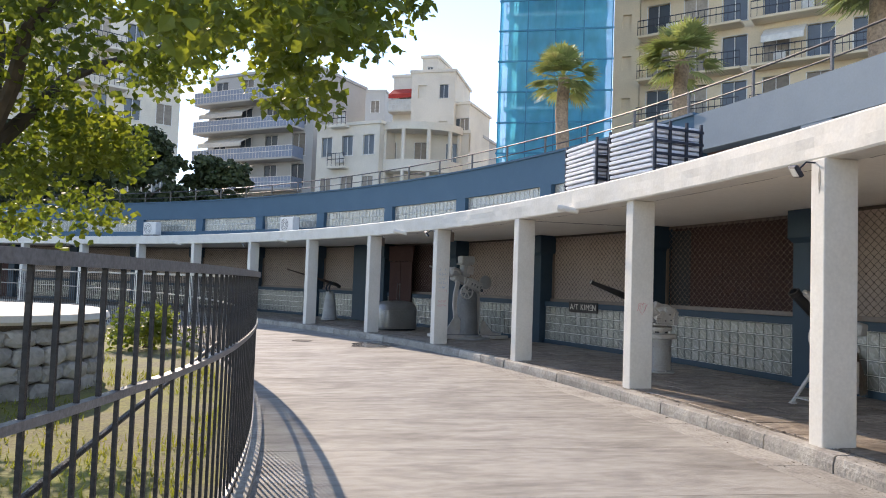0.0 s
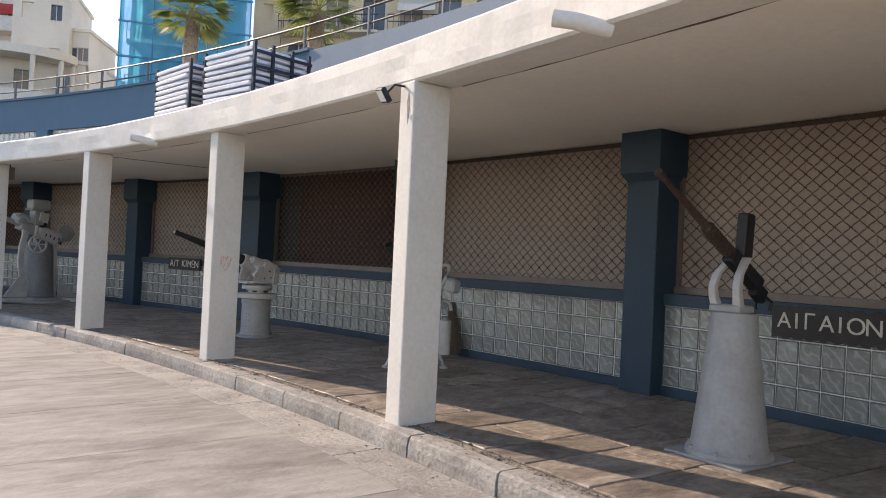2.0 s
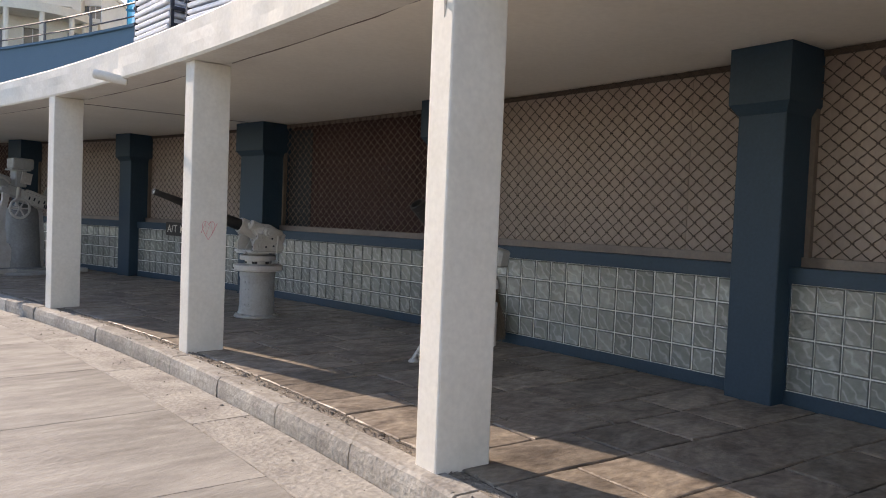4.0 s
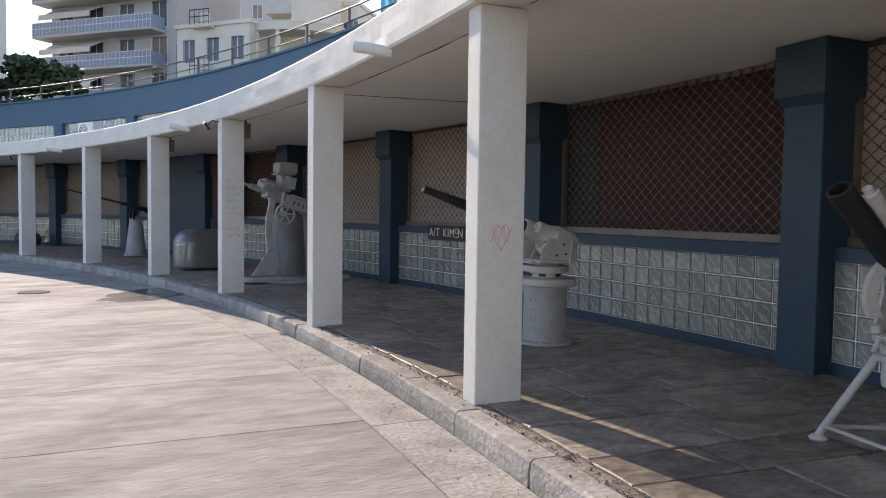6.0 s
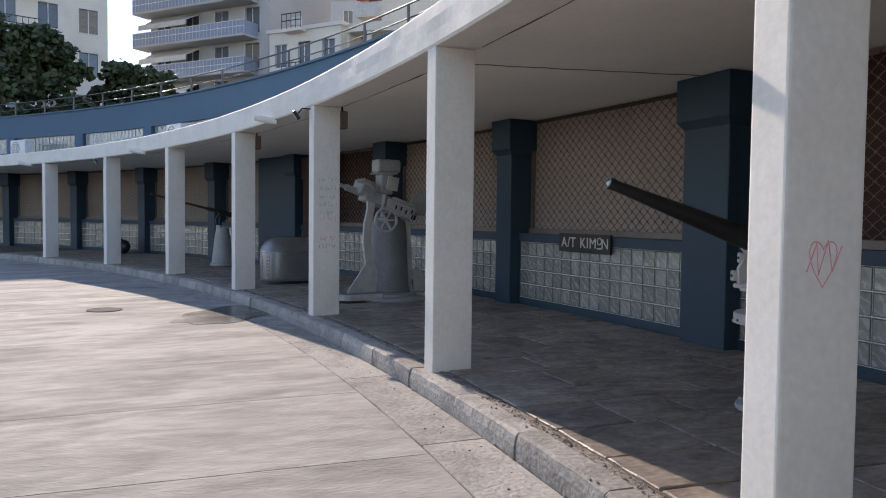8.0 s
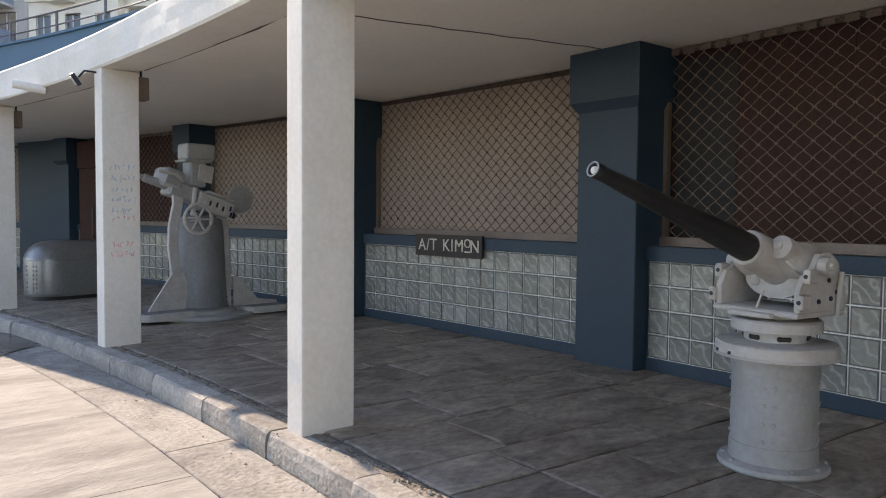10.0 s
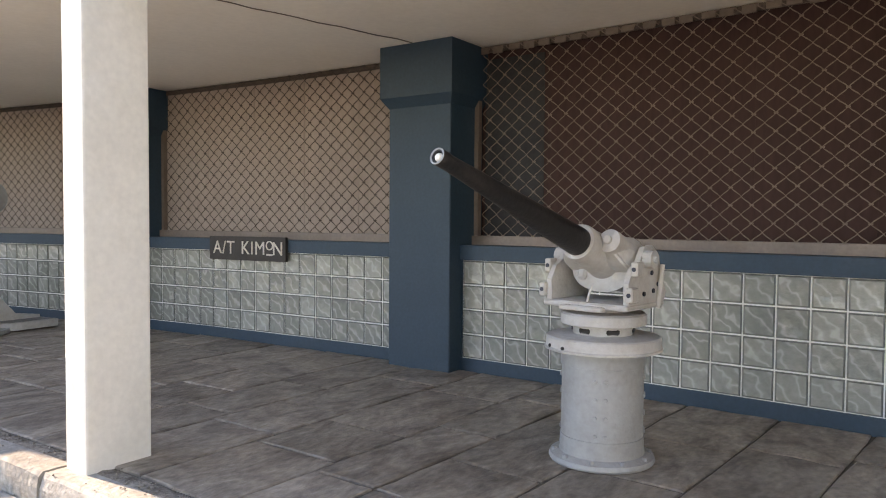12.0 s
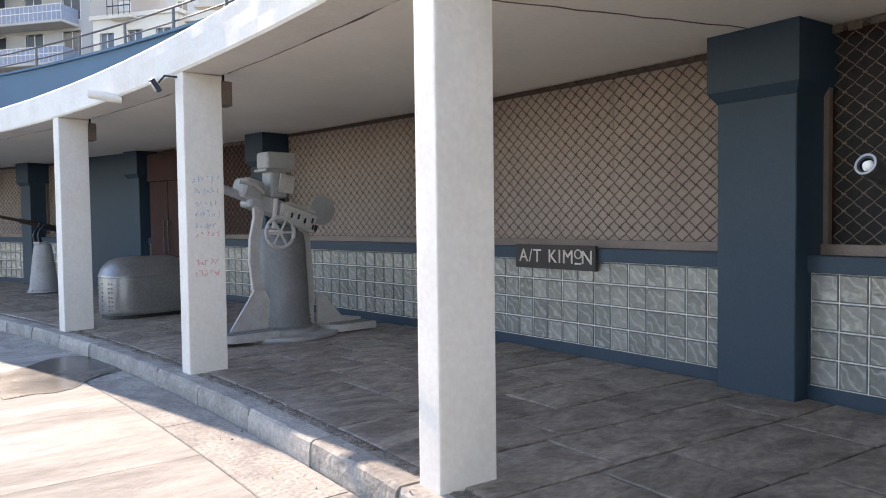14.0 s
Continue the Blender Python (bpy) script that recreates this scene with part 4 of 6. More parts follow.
def cannon_mount():
    """Tall grey mount with curved side brackets, drum and aimed gun."""
    t = thing("gun_mount", at(37.90, 36.0, Z_FLOOR), "tall grey naval gun mount with curved brackets and handwheel", "gun")
    bm = BM()
    lathe(bm, [(0.62, 0.0), (0.63, 0.02), (0.62, 0.05), (0.42, 0.055), (0.41, 0.09), (0.36, 0.10)], 40)
    part("base_plate", bm, M_GREY, t, smooth=True)
    bm = BM()
    lathe(bm, [(0.335, 0.09), (0.34, 0.11), (0.315, 0.13), (0.305, 0.25), (0.285, 0.70), (0.27, 1.05), (0.25, 1.16), (0.20, 1.22), (0.10, 1.26)], 40)
    drum = part("drum", bm, M_DRUM, t, smooth=True)
    bm = BM()
    for i in range(24):
        a = 2 * math.pi * i / 24
        for z in (0.17, 0.22):
            d = Vector((math.cos(a), math.sin(a), 0))
            rod(bm, d * 0.303 + Vector((0, 0, z)), d * 0.318 + Vector((0, 0, z)), 0.011, 0.008, n=6)
    part("rivet", bm, M_DRUM, drum, kind="stuff")
    # curved front bracket on a gusset with a rounded step, straighter rear bracket on a long foot
    side = Matrix.Rotation(radians(90), 4, "Z")
    front = [(-0.41, 0.10), (-0.425, 0.50), (-0.465, 0.85), (-0.455, 1.10), (-0.40, 1.35), (-0.41, 1.58), (-0.35, 1.70), (-0.26, 1.67), (-0.28, 1.36), (-0.335, 1.10), (-0.345, 0.85), (-0.31, 0.50), (-0.29, 0.10)]
    rear = [(0.24, 0.10), (0.265, 0.60), (0.23, 1.08), (0.16, 1.25), (0.23, 1.27), (0.31, 1.12), (0.345, 0.60), (0.34, 0.10)]
    for name, out, x in (("front_bracket", front, 0.10), ("rear_bracket", rear, 0.10)):
        bm = BM()
        plate(bm, out, 0.05, Matrix.Translation((x, 0, 0)) @ side)
        bmesh.ops.bevel(bm, geom=bm.edges[:], offset=0.008, segments=1, affect="EDGES")
        part(name, bm, M_LGREY, t)
    bm = BM()
    plate(bm, [(-0.72, 0.10), (-0.72, 0.13), (-0.43, 0.55), (-0.30, 0.55), (-0.10, 0.13), (-0.10, 0.10)], 0.03, Matrix.Translation((0.145, 0, 0)) @ side)
    part("front_gusset", bm, M_LGREY, t)
    bm = BM()
    plate(bm, [(0.36, 0.10), (0.37, 0.48), (0.44, 0.46), (0.70, 0.17), (0.98, 0.13), (0.98, 0.09)], 0.03, Matrix.Translation((0.145, 0, 0)) @ side)
    part("rear_gusset", bm, M_LGREY, t)
    for name, y0, y1 in (("front_step", -0.92, -0.28), ("rear_step", 0.42, 1.02)):
        bm = BM()
        out = [(-0.36, y0 + 0.02)] + [(0.24 + 0.18 * math.sin(radians(a)), y0 + 0.18 - 0.18 * math.cos(radians(a))) for a in range(0, 91, 15)] + [(0.42, y1), (-0.36, y1)]
        a = [bm.verts.new((x, y, 0.035)) for x, y in out]
        b = [bm.verts.new((x, y, 0.115)) for x, y in out]
        bm.faces.new(a[::-1])
        bm.faces.new(b)
        for i in range(len(out)):
            k = (i + 1) % len(out)
            bm.faces.new((a[i], a[k], b[k], b[i]))
        bmesh.ops.recalc_face_normals(bm, faces=bm.faces[:])
        if y0 > 0:
            bm.transform(Matrix.Translation((0, 0, -0.02)))
        step = part(name, bm, M_LGREY, t)
        bm = BM()
        box(bm, -0.33, 0.36, y0 + 0.08, y1 - 0.02, 0.1155 - (0.02 if y0 > 0 else 0), 0.119 - (0.02 if y0 > 0 else 0))
        part("tread", bm, M_DRUM, step, "dark worn tread")
    tilt = Matrix.Translation((0, -0.22, 1.50)) @ Matrix.Rotation(radians(-18), 4, "X")
    turn = tilt @ Matrix.Rotation(radians(90), 4, "X")
    bm = BM()
    box(bm, -0.12, 0.14, -0.22, 0.52, -0.10, 0.08, tilt, bevel=0.02)
    box(bm, 0.02, 0.20, 0.16, 0.56, -0.16, 0.0, tilt, bevel=0.015)
    box(bm, -0.16, 0.16, -0.34, -0.10, -0.02, 0.20, tilt, bevel=0.03)
    body = part("gun_body", bm, M_GREY, t)
    bm = BM()
    box(bm, 0.14, 0.205, 0.12, 0.60, -0.15, 0.05, tilt, bevel=0.012)
    for y in (0.20, 0.29, 0.38, 0.47):
        box(bm, 0.205, 0.222, y, y + 0.045, -0.12, 0.0, tilt, bevel=0.006)
    box(bm, 0.12, 0.22, 0.20, 0.56, 0.055, 0.09, tilt, bevel=0.008)
    part("breech_cover", bm, M_LGREY, body, "pale ribbed breech cover")
    bm = BM()
    for y, z in ((0.26, -0.05), (0.35, -0.04), (0.44, -0.06), (0.535, -0.03), (0.56, -0.10)):
        box(bm, 0.2055, 0.212, y, y + 0.022, z - 0.03, z + 0.03, tilt)
    box(bm, 0.15, 0.2, 0.60, 0.64, -0.13, -0.06, tilt, bevel=0.006)
    part("breech_slot", bm, M_DSTEEL, body, "dark steel slots", kind="stuff")
    bm = BM()
    lathe(bm, [(0.03, 0.2), (0.05, 0.22), (0.048, 0.5), (0.030, 0.52), (0.018, 0.86), (0.022, 0.87), (0.022, 0.92), (0.01, 0.925)], 20, turn)
    part("barrel", bm, M_GREY, t, smooth=True)
    bm = BM()
    box(bm, -0.12, 0.14, -0.24, 0.14, 1.88, 2.08, bevel=0.05, seg=3)
    box(bm, -0.10, 0.12, -0.18, 0.02, 1.56, 1.89, bevel=0.02)
    box(bm, -0.13, 0.15, -0.26, 0.08, 1.855, 1.885, bevel=0.01)
    part("sight_housing", bm, M_GREY, t)
    bm = BM()
    plate(bm, [(-0.09, 0.0), (0.09, 0.0), (0.09, 0.20), (-0.09, 0.20)], 0.02, Matrix.Translation((0.2, -0.05, 1.62)) @ Matrix.Rotation(radians(90), 4, "Z") @ Matrix.Rotation(radians(10), 4, "Y"))
    part("side_plate", bm, M_LGREY, t)
    bm = BM()
    k = 20
    tube(bm, [(0.33, -0.20 + 0.17 * math.cos(2 * math.pi * i / k), 1.18 + 0.17 * math.sin(2 * math.pi * i / k)) for i in range(k + 1)], 0.022, 8)
    for a in (0, 60, 120):
        d = Vector((0, math.cos(radians(a)), math.sin(radians(a)))) * 0.16
        rod(bm, Vector((0.33, -0.20, 1.18)) - d, Vector((0.33, -0.20, 1.18)) + d, 0.014, n=6)
    rod(bm, (0.10, -0.20, 1.18), (0.35, -0.20, 1.18), 0.03, n=10)
    part("handwheel", bm, M_LGREY, t, smooth=True)
    bm = BM()
    lathe(bm, [(0.02, -0.02), (0.17, -0.015), (0.18, 0.0), (0.17, 0.015), (0.02, 0.02)], 28, Matrix.Translation((0.05, 0.52, 1.43)) @ Matrix.Rotation(radians(90), 4, "Y"))
    tube(bm, [(0.05, 0.2, 1.40), (0.05, 0.4, 1.42), (0.05, 0.52, 1.43)], 0.025, 8)
    part("shoulder_rest", bm, M_GREY, t, smooth=True)
    bm = BM()
    tube(bm, [(0.18, -0.30, 1.62), (0.22, -0.42, 1.70), (0.22, -0.62, 1.73)], 0.02, 8)
    part("sight_arm", bm, M_LGREY, t)
    bm = BM()
    rod(bm, (0.2, -0.2, 1.22), (0.15, -0.14, 1.55), 0.03, n=10)
    part("elevating_rod", bm, M_LGREY, t)
    bm = BM()
    rod(bm, (0.16, 0.12, 1.1), (0.17, 0.16, 1.36), 0.022, n=10)
    part("training_rod", bm, M_LGREY, t)
    return t


def boiler():
    t = thing("steel_tank", at(37.62, 40.75, Z_FLOOR), "dull grey steel tank with a domed lid and rounded riveted ends", "tank")
    n = 44

    def plan(s):
        out = []
        for i in range(n):
            a = 2 * math.pi * i / n
            c, d = math.cos(a), math.sin(a)
            out.append((0.37 * s * math.copysign(abs(c) ** 0.62, c), (0.60 - 0.37 * (1 - s)) * math.copysign(abs(d) ** 0.62, d)))
        return out

    def shell(bm, levels):
        rows = [[bm.verts.new((x, y, z)) for x, y in plan(s)] for s, z in levels]
        for a, b in zip(rows, rows[1:]):
            for i in range(n):
                j = (i + 1) % n
                bm.faces.new((a[i], a[j], b[j], b[i]))
        bm.faces.new(rows[0][::-1])
        bm.faces.new(rows[-1])
        bmesh.ops.recalc_face_normals(bm, faces=bm.faces[:])

    bm = BM()
    shell(bm, [(0.95, 0.05), (0.99, 0.07), (1.0, 0.10), (1.0, 0.55), (0.995, 0.56)])
    body = part("body", bm, M_TANK, t, smooth=True)
    bm = BM()
    shell(bm, [(1.0, 0.562), (1.015, 0.566), (1.015, 0.582), (0.99, 0.60), (0.93, 0.665), (0.82, 0.73), (0.66, 0.785), (0.45, 0.82), (0.2, 0.832)])
    part("lid", bm, M_TANK, t, "domed shiny lid", smooth=True)
    bm = BM()
    shell(bm, [(0.93, 0.0), (0.93, 0.052)])
    part("base", bm, M_BLACK, t)
    bm = BM()
    for z in (0.12, 0.18, 0.24, 0.30, 0.36, 0.42, 0.48):
        for i in (30, 31, 33, 35, 36):
            x, y = plan(1.0)[i]
            rod(bm, (x * 0.99, y * 0.99, z), (x * 1.02, y * 1.02, z), 0.016, 0.008, n=8)
    part("rivet", bm, M_TANK, body, kind="stuff")
    return t


deck_gun()
cone_gun("pedestal_gun", at(37.78, 14.12, Z_FLOOR), "light anti-aircraft gun on a tall grey conical pedestal", 0.98, 1.0, 31, M_GREY, True)
cone_gun("cone_pedestal_gun", at(38.2, 48.0, Z_FLOOR), "long thin gun on a grey conical pedestal", 0.92, 1.75, 13, M_GREY, False)
tripod_mortar()
cannon_mount()
boiler()
# dark low object on the floor, far along the gallery; its form is made up
t = thing("low_dark_object", at(38.6, 58.0, Z_FLOOR), "dark low object lying on the gallery floor", "relic")
bm = BM()
lathe(bm, [(0.10, -0.55), (0.20, -0.45), (0.23, 0.0), (0.20, 0.4), (0.08, 0.6)], 18, Matrix.Translation((0, 0, 0.23)) @ Matrix.Rotation(radians(90), 4, "Y"))
part("body", bm, M_BLACK, t, smooth=True)
bm = BM()
tube(bm, [(-0.4, 0.1, 0.3), (-0.2, 0.0, 0.5), (0.1, 0.0, 0.48), (0.3, 0.1, 0.3)], 0.04, 8)
part("shackle", bm, M_RUST, t)


# ---- name boards ----
def board(name, th, r, z, w, h, label, ragged):
    t = thing(name, at(r, th, z), label, "sign")
    bm = BM()
    k = 24 if ragged else 1
    top = [(-w / 2 + w * i / k, h / 2 + (0.012 * math.sin(i * 1.9) + 0.008 * math.sin(i * 4.3) if ragged else 0)) for i in range(k + 1)]
    bot = [(w / 2 - w * i / k, -h / 2 + (0.012 * math.sin(i * 2.3) if ragged else 0)) for i in range(k + 1)]
    plate(bm, top + bot, 0.03)
    part("panel", bm, M_SIGN, t)
    return t


face = Matrix.Rotation(radians(90), 4, "X")
t = board("name_board", 31.72, R_GLASS - 0.055, 1.075, 1.05, 0.235, "dark brown wooden name board with pale letters on the sill", False)
for body, x, size, dz in (("A/T", -0.315, 0.185, 0), ("KIM", 0.095, 0.185, 0), ("O", 0.318, 0.13, 0.03), ("N", 0.425, 0.185, 0)):
    piece("letter", text_mesh(body, size), t, Matrix.Translation((x, -0.0165, dz)) @ face)
bm = BM()
box(bm, 0.278, 0.358, -0.021, -0.0155, -0.062, -0.046)
part("letter_stroke", bm, M_LETTER, t)
t = board("carved_name_board", 14.31, R_GLASS - 0.055, 1.005, 0.98, 0.27, "black carved wooden name board with white letters", True)
for ch, x in (("A", -0.377), ("I", -0.268), (chr(0x393), -0.158), ("A", -0.014), ("I", 0.096), ("O", 0.22), ("N", 0.357)):
    piece("letter", text_mesh(ch, 0.19), t, Matrix.Translation((x, -0.0165, 0.01)) @ face)


# ---- small fixtures ----
def downpipe(th):
    t = thing("drain_spout", at(R_BEAM, th, Z_BEAM + 0.02), "white plastic drain spout sticking out of the beam", "pipe", "drain spouts")
    bm = BM()
    n = 16
    pts = [(0.06, 0.06, -0.06), (0.0, -0.06, -0.04), (-0.05, -0.11, -0.02), (-0.14, -0.19, 0.0)]
    tube(bm, pts, [0.045, 0.048, 0.048, 0.048], n)
    part("pipe", bm, M_WHITE, t, smooth=True)
    # the end is closed; a black disc paints the dark inside
    bm = BM()
    d = (Vector(pts[3]) - Vector(pts[2])).normalized()
    rod(bm, Vector(pts[3]) + d * 0.0005, Vector(pts[3]) + d * 0.0015, 0.041, n=n)
    part("pipe_mouth", bm, M_BLACK, t, "black disc for the shaded inside of the pipe")


for th in (13.95, 25.1, 36.5, 47.6, 58.6, 69.6):
    downpipe(th)


def floodlight(th):
    t = thing("floodlight", at(R_COL - 0.03, th + 0.12, Z_BEAM - 0.10), "small square black floodlight on a bracket", "lamp", "floodlights on the columns")
    bm = BM()
    tube(bm, [(0.05, 0.03, 0.05), (0.0, -0.06, 0.06), (-0.04, -0.10, 0.0)], 0.009, 6)
    part("bracket", bm, M_DSTEEL, t)
    m = Matrix.Translation((-0.06, -0.12, -0.02)) @ Matrix.Rotation(radians(35), 4, "X") @ Matrix.Rotation(radians(-15), 4, "Z")
    bm = BM()
    box(bm, -0.075, 0.075, -0.02, 0.02, -0.06, 0.06, m, bevel=0.006)
    part("housing", bm, M_DSTEEL, t)
    bm = BM()
    box(bm, -0.058, 0.058, -0.024, -0.0205, -0.043, 0.043, m)
    part("lens", bm, M_AC, t, "pale glass lens")


for i in (0, 3, 6, 9, 12):
    floodlight(COLUMNS[i])


def loudspeaker(th):
    t = thing("loudspeaker", at(R_COL + 0.40, th, Z_CEIL - 0.20), "small dark grey box loudspeaker under the ceiling", "loudspeaker", "loudspeakers")
    bm = BM()
    box(bm, -0.06, 0.06, -0.058, 0.06, -0.11, 0.11, bevel=0.018, seg=2)
    part("cabinet", bm, M_FRAME, t)
    bm = BM()
    rod(bm, (0, 0, 0.10), (0, 0, 0.205), 0.012, n=8)
    part("mount", bm, M_DSTEEL, t)


loudspeaker(COLUMNS[6])
loudspeaker(COLUMNS[7])


# scrawls on two columns, thin strokes of chalky paint
def scrawl(col, material, z0, z1, rows, label, seed):
    rnd = random.Random(seed)
    bm = BM()
    for k in range(rows):
        z = z1 - (z1 - z0) * (k + 0.5) / rows
        y = 0.05 + rnd.random() * 0.03
        while y < 0.27:
            h = (z1 - z0) / rows * 0.34
            pts = [(0.0935, y + rnd.uniform(0, 0.035), z + rnd.uniform(-h, h)) for _ in range(4)]
            tube(bm, pts, 0.0034, 4)
            y += rnd.uniform(0.03, 0.055)
    part("scrawl", bm, material, col, label)


scrawl(cols[6], M_INK_B, 1.22, 1.72, 5, "faint blue scrawled handwriting", 3)
scrawl(cols[6], M_INK_R, 0.82, 1.0, 2, "faint red scrawl", 5)
scrawl(cols[6], M_INK_R, 1.16, 1.24, 1, "faint red scrawl", 6)
bm = BM()
heart = [(0.0935, 0.17 + 0.006 * 16 * 0.62 * math.sin(u) ** 3, 1.10 + 0.006 * (13 * math.cos(u) - 5 * math.cos(2 * u) - 2 * math.cos(3 * u))) for u in [2 * math.pi * i / 28 for i in range(29)]]
tube(bm, heart, 0.0026, 4)
tube(bm, [(0.0935, 0.10, 1.06), (0.0935, 0.14, 1.16), (0.0935, 0.15, 1.05), (0.0935, 0.19, 1.17), (0.0935, 0.21, 1.06), (0.0935, 0.25, 1.15)], 0.003, 4)
part("scrawl", bm, M_INK_R, cols[4], "red scrawled heart")
# crack in the ceiling that ends at the wide pier
bm = BM()
tube(bm, [ring(R_COL + 0.5 + (R_PIER - R_COL - 0.56) * i / 14, 28.6 + 0.02 * math.sin(i * 2.3) + (14 - i) * 0.06, Z_CEIL + 0.002) for i in range(15)], 0.006, 5)
tagged(part("ceiling_joint", bm, M_FRAME, kind="structure", label="dark expansion joint across the ceiling"), category="joint")


# ---- on the roof: railing, stacked panels, air conditioners, clerestory ----
rail = thing("roof_railing", Matrix.Identity(4), "two-bar galvanised steel railing along the parapet", "railing")
for z, r in ((5.36, 0.020), (5.10, 0.016)):
    bm = BM()
    tube(bm, [ring(39.55, TH0 + (TH1 - TH0) * i / 180, z) for i in range(181)], r, 8)
    part("rail_bar", bm, M_RAIL, rail, smooth=True)
bm = BM()
box(bm, -0.022, 0.022, -0.022, 0.022, 0, 5.37 - Z_WALL - 0.052, bevel=0.004)
POST = mesh_of("rail_post", bm, M_RAIL)
for i in range(37):
    piece("rail_post", POST, rail, at(39.55, TH0 + 1 + i * 2.45, Z_WALL + 0.052))


def panel_stack(th, r, w, d, layers, turn):
    t = thing("panel_stack", at(r, th, Z_ROOF, turn), "stack of white slatted panels in a dark steel frame", "panels", "stacks on the roof")
    bm = BM()
    box(bm, -w / 2, w / 2, -d / 2, d / 2, -0.026, 0.026, bevel=0.010)
    slat = mesh_of("slatted_panel", bm, M_STACK)
    rnd = random.Random(layers)
    for i in range(layers):
        piece("slatted_panel", slat, t, Matrix.Translation((rnd.uniform(-0.015, 0.015), rnd.uniform(-0.02, 0.02), 0.06 + i * 0.078)) @ Matrix.Rotation(radians(rnd.uniform(-0.8, 0.8)), 4, "Z"))
    h = 0.06 + layers * 0.078
    for s in (-1, 1):
        for y in (-d / 2 + 0.03, -d / 6, d / 6, d / 2 - 0.03):
            bm = BM()
            box(bm, s * (w / 2 + 0.035) - 0.018, s * (w / 2 + 0.035) + 0.018, y - 0.02, y + 0.02, 0, h)
            part("upright", bm, M_DSTEEL, t)
        for z in (0.1, 0.3, 0.5, 0.7, 0.9, 1.1, 1.28):
            if z < h:
                bm = BM()
                box(bm, s * (w / 2 + 0.06) - 0.01, s * (w / 2 + 0.06) + 0.01, -d / 2, d / 2, z - 0.02, z + 0.02)
                part("cross_bar", bm, M_DSTEEL, t)


panel_stack(27.33, 37.55, 1.08, 0.78, 15, -4)
panel_stack(24.95, 37.62, 1.12, 0.95, 15, 3)
t = thing("cable_coil", at(37.6, 23.4, Z_ROOF), "loose dark cable lying on the roof edge", "cable")
bm = BM()
tube(bm, [(0.9 * (i / 12) - 0.3, -0.1 + 0.1 * math.sin(i), 0.05 + 0.30 * max(0, 1 - i / 7)) for i in range(13)], 0.018, 6)
part("cable", bm, M_DSTEEL, t)


def air_conditioner(r, th, z):
    t = thing("air_conditioner", at(r, th, z), "white outdoor air conditioner unit on the roof", "air conditioner", "air conditioners")
    bm = BM()
    box(bm, -0.42, 0.42, -0.16, 0.16, 0.05, 0.62, bevel=0.02)
    part("casing", bm, M_AC, t)
    bm = BM()
    k = 24
    for rr in (0.22, 0.15, 0.08):
        tube(bm, [(-0.1 + rr * math.cos(2 * math.pi * i / k), -0.165, 0.33 + rr * math.sin(2 * math.pi * i / k)) for i in range(k + 1)], 0.008, 5)
    part("fan_grille", bm, M_DSTEEL, t)
    bm = BM()
    for x in (-0.3, 0.3):
        box(bm, x - 0.04, x + 0.04, -0.15, 0.15, 0.0, 0.05)
    part("foot_rail", bm, M_DSTEEL, t)


air_conditioner(38.9, 53.6, Z_ROOF + 0.35)
air_conditioner(38.9, 67.0, Z_ROOF + 0.35)
for r, th in ((38.9, 53.6), (38.9, 67.0)):
    t = thing("plinth_block", at(r, th, Z_ROOF), "low concrete block under the air conditioner", "block", "plinth blocks")
    bm = BM()
    box(bm, -0.5, 0.5, -0.2, 0.2, -0.02, 0.35, bevel=0.01)
    part("block", bm, M_WHITE, t)

# clerestory of glass blocks in the blue wall
for i in range(5, len(PIERS) - 1):
    a, b = PIERS[i] + 0.36, PIERS[i + 1] - 0.36
    mid = (a + b) / 2
    w = thing("clerestory_window", at(39.5, mid, 3.52), "glass block window in the blue parapet wall", "window", "clerestory windows")
    inv = w.matrix_basis.inverted()
    bm = BM()
    arc(bm, 39.52, 39.6, 3.52, 4.06, a, b)
    bm.transform(inv)
    part("mortar_bed", bm, M_MORTAR, w)
    n = int(radians(b - a) * 39.5 / 0.2)
    bm = BM()
    for c in range(n):
        for r in range(2):
            m = inv @ at(39.515, a + (b - a) * (c + 0.5) / n, 3.66 + r * 0.26) @ Matrix.Diagonal((1, 1, 1.33, 1))
            bm.from_mesh(BLOCK)
            bm.verts.ensure_lookup_table()
            for v in bm.verts[-13:]:
                v.co = m @ v.co
    part("glass_block", bm, M_GLASS, w, kind="stuff")


# bundle of dry straw leaning on the glass blocks beside the tripod gun
t = thing("straw_bundle", at(R_GLASS - 0.10, 21.25, Z_FLOOR), "brown dry straw bundle leaning on the glass blocks", "bundle")
rnd = random.Random(17)
vs, fs = [], []
for i in range(260):
    a = rnd.uniform(0, 6.28)
    q = 0.10 * rnd.random() ** 0.5
    b = Vector((q * 1.3 * math.cos(a) + 0.08, q * 0.5 * math.sin(a) - 0.03, 0.02 + 0.25 * rnd.random()))
    e = Vector((q * 0.35 * math.cos(a) - 0.12, q * 0.2 * math.sin(a) + 0.06, 0.45 + 0.25 * rnd.random()))
    d = Vector((0.006, 0, 0))
    i0 = len(vs)
    vs += [b - d, b + d, e + d * 0.6, e - d * 0.6, b + Vector((0, 0.006, 0))]
    fs += [(i0, i0 + 1, i0 + 2, i0 + 3), (i0, i0 + 4, i0 + 3), (i0 + 1, i0 + 2, i0 + 4)]
me = bpy.data.meshes.new("straw")
me.from_pydata(vs, [], fs)
me.materials.append(mat("dry_straw", (0.13, 0.09, 0.06), 0.9, vary=0.2, bump=0, island=True))
ob = new("straw", me)
ob.parent = t
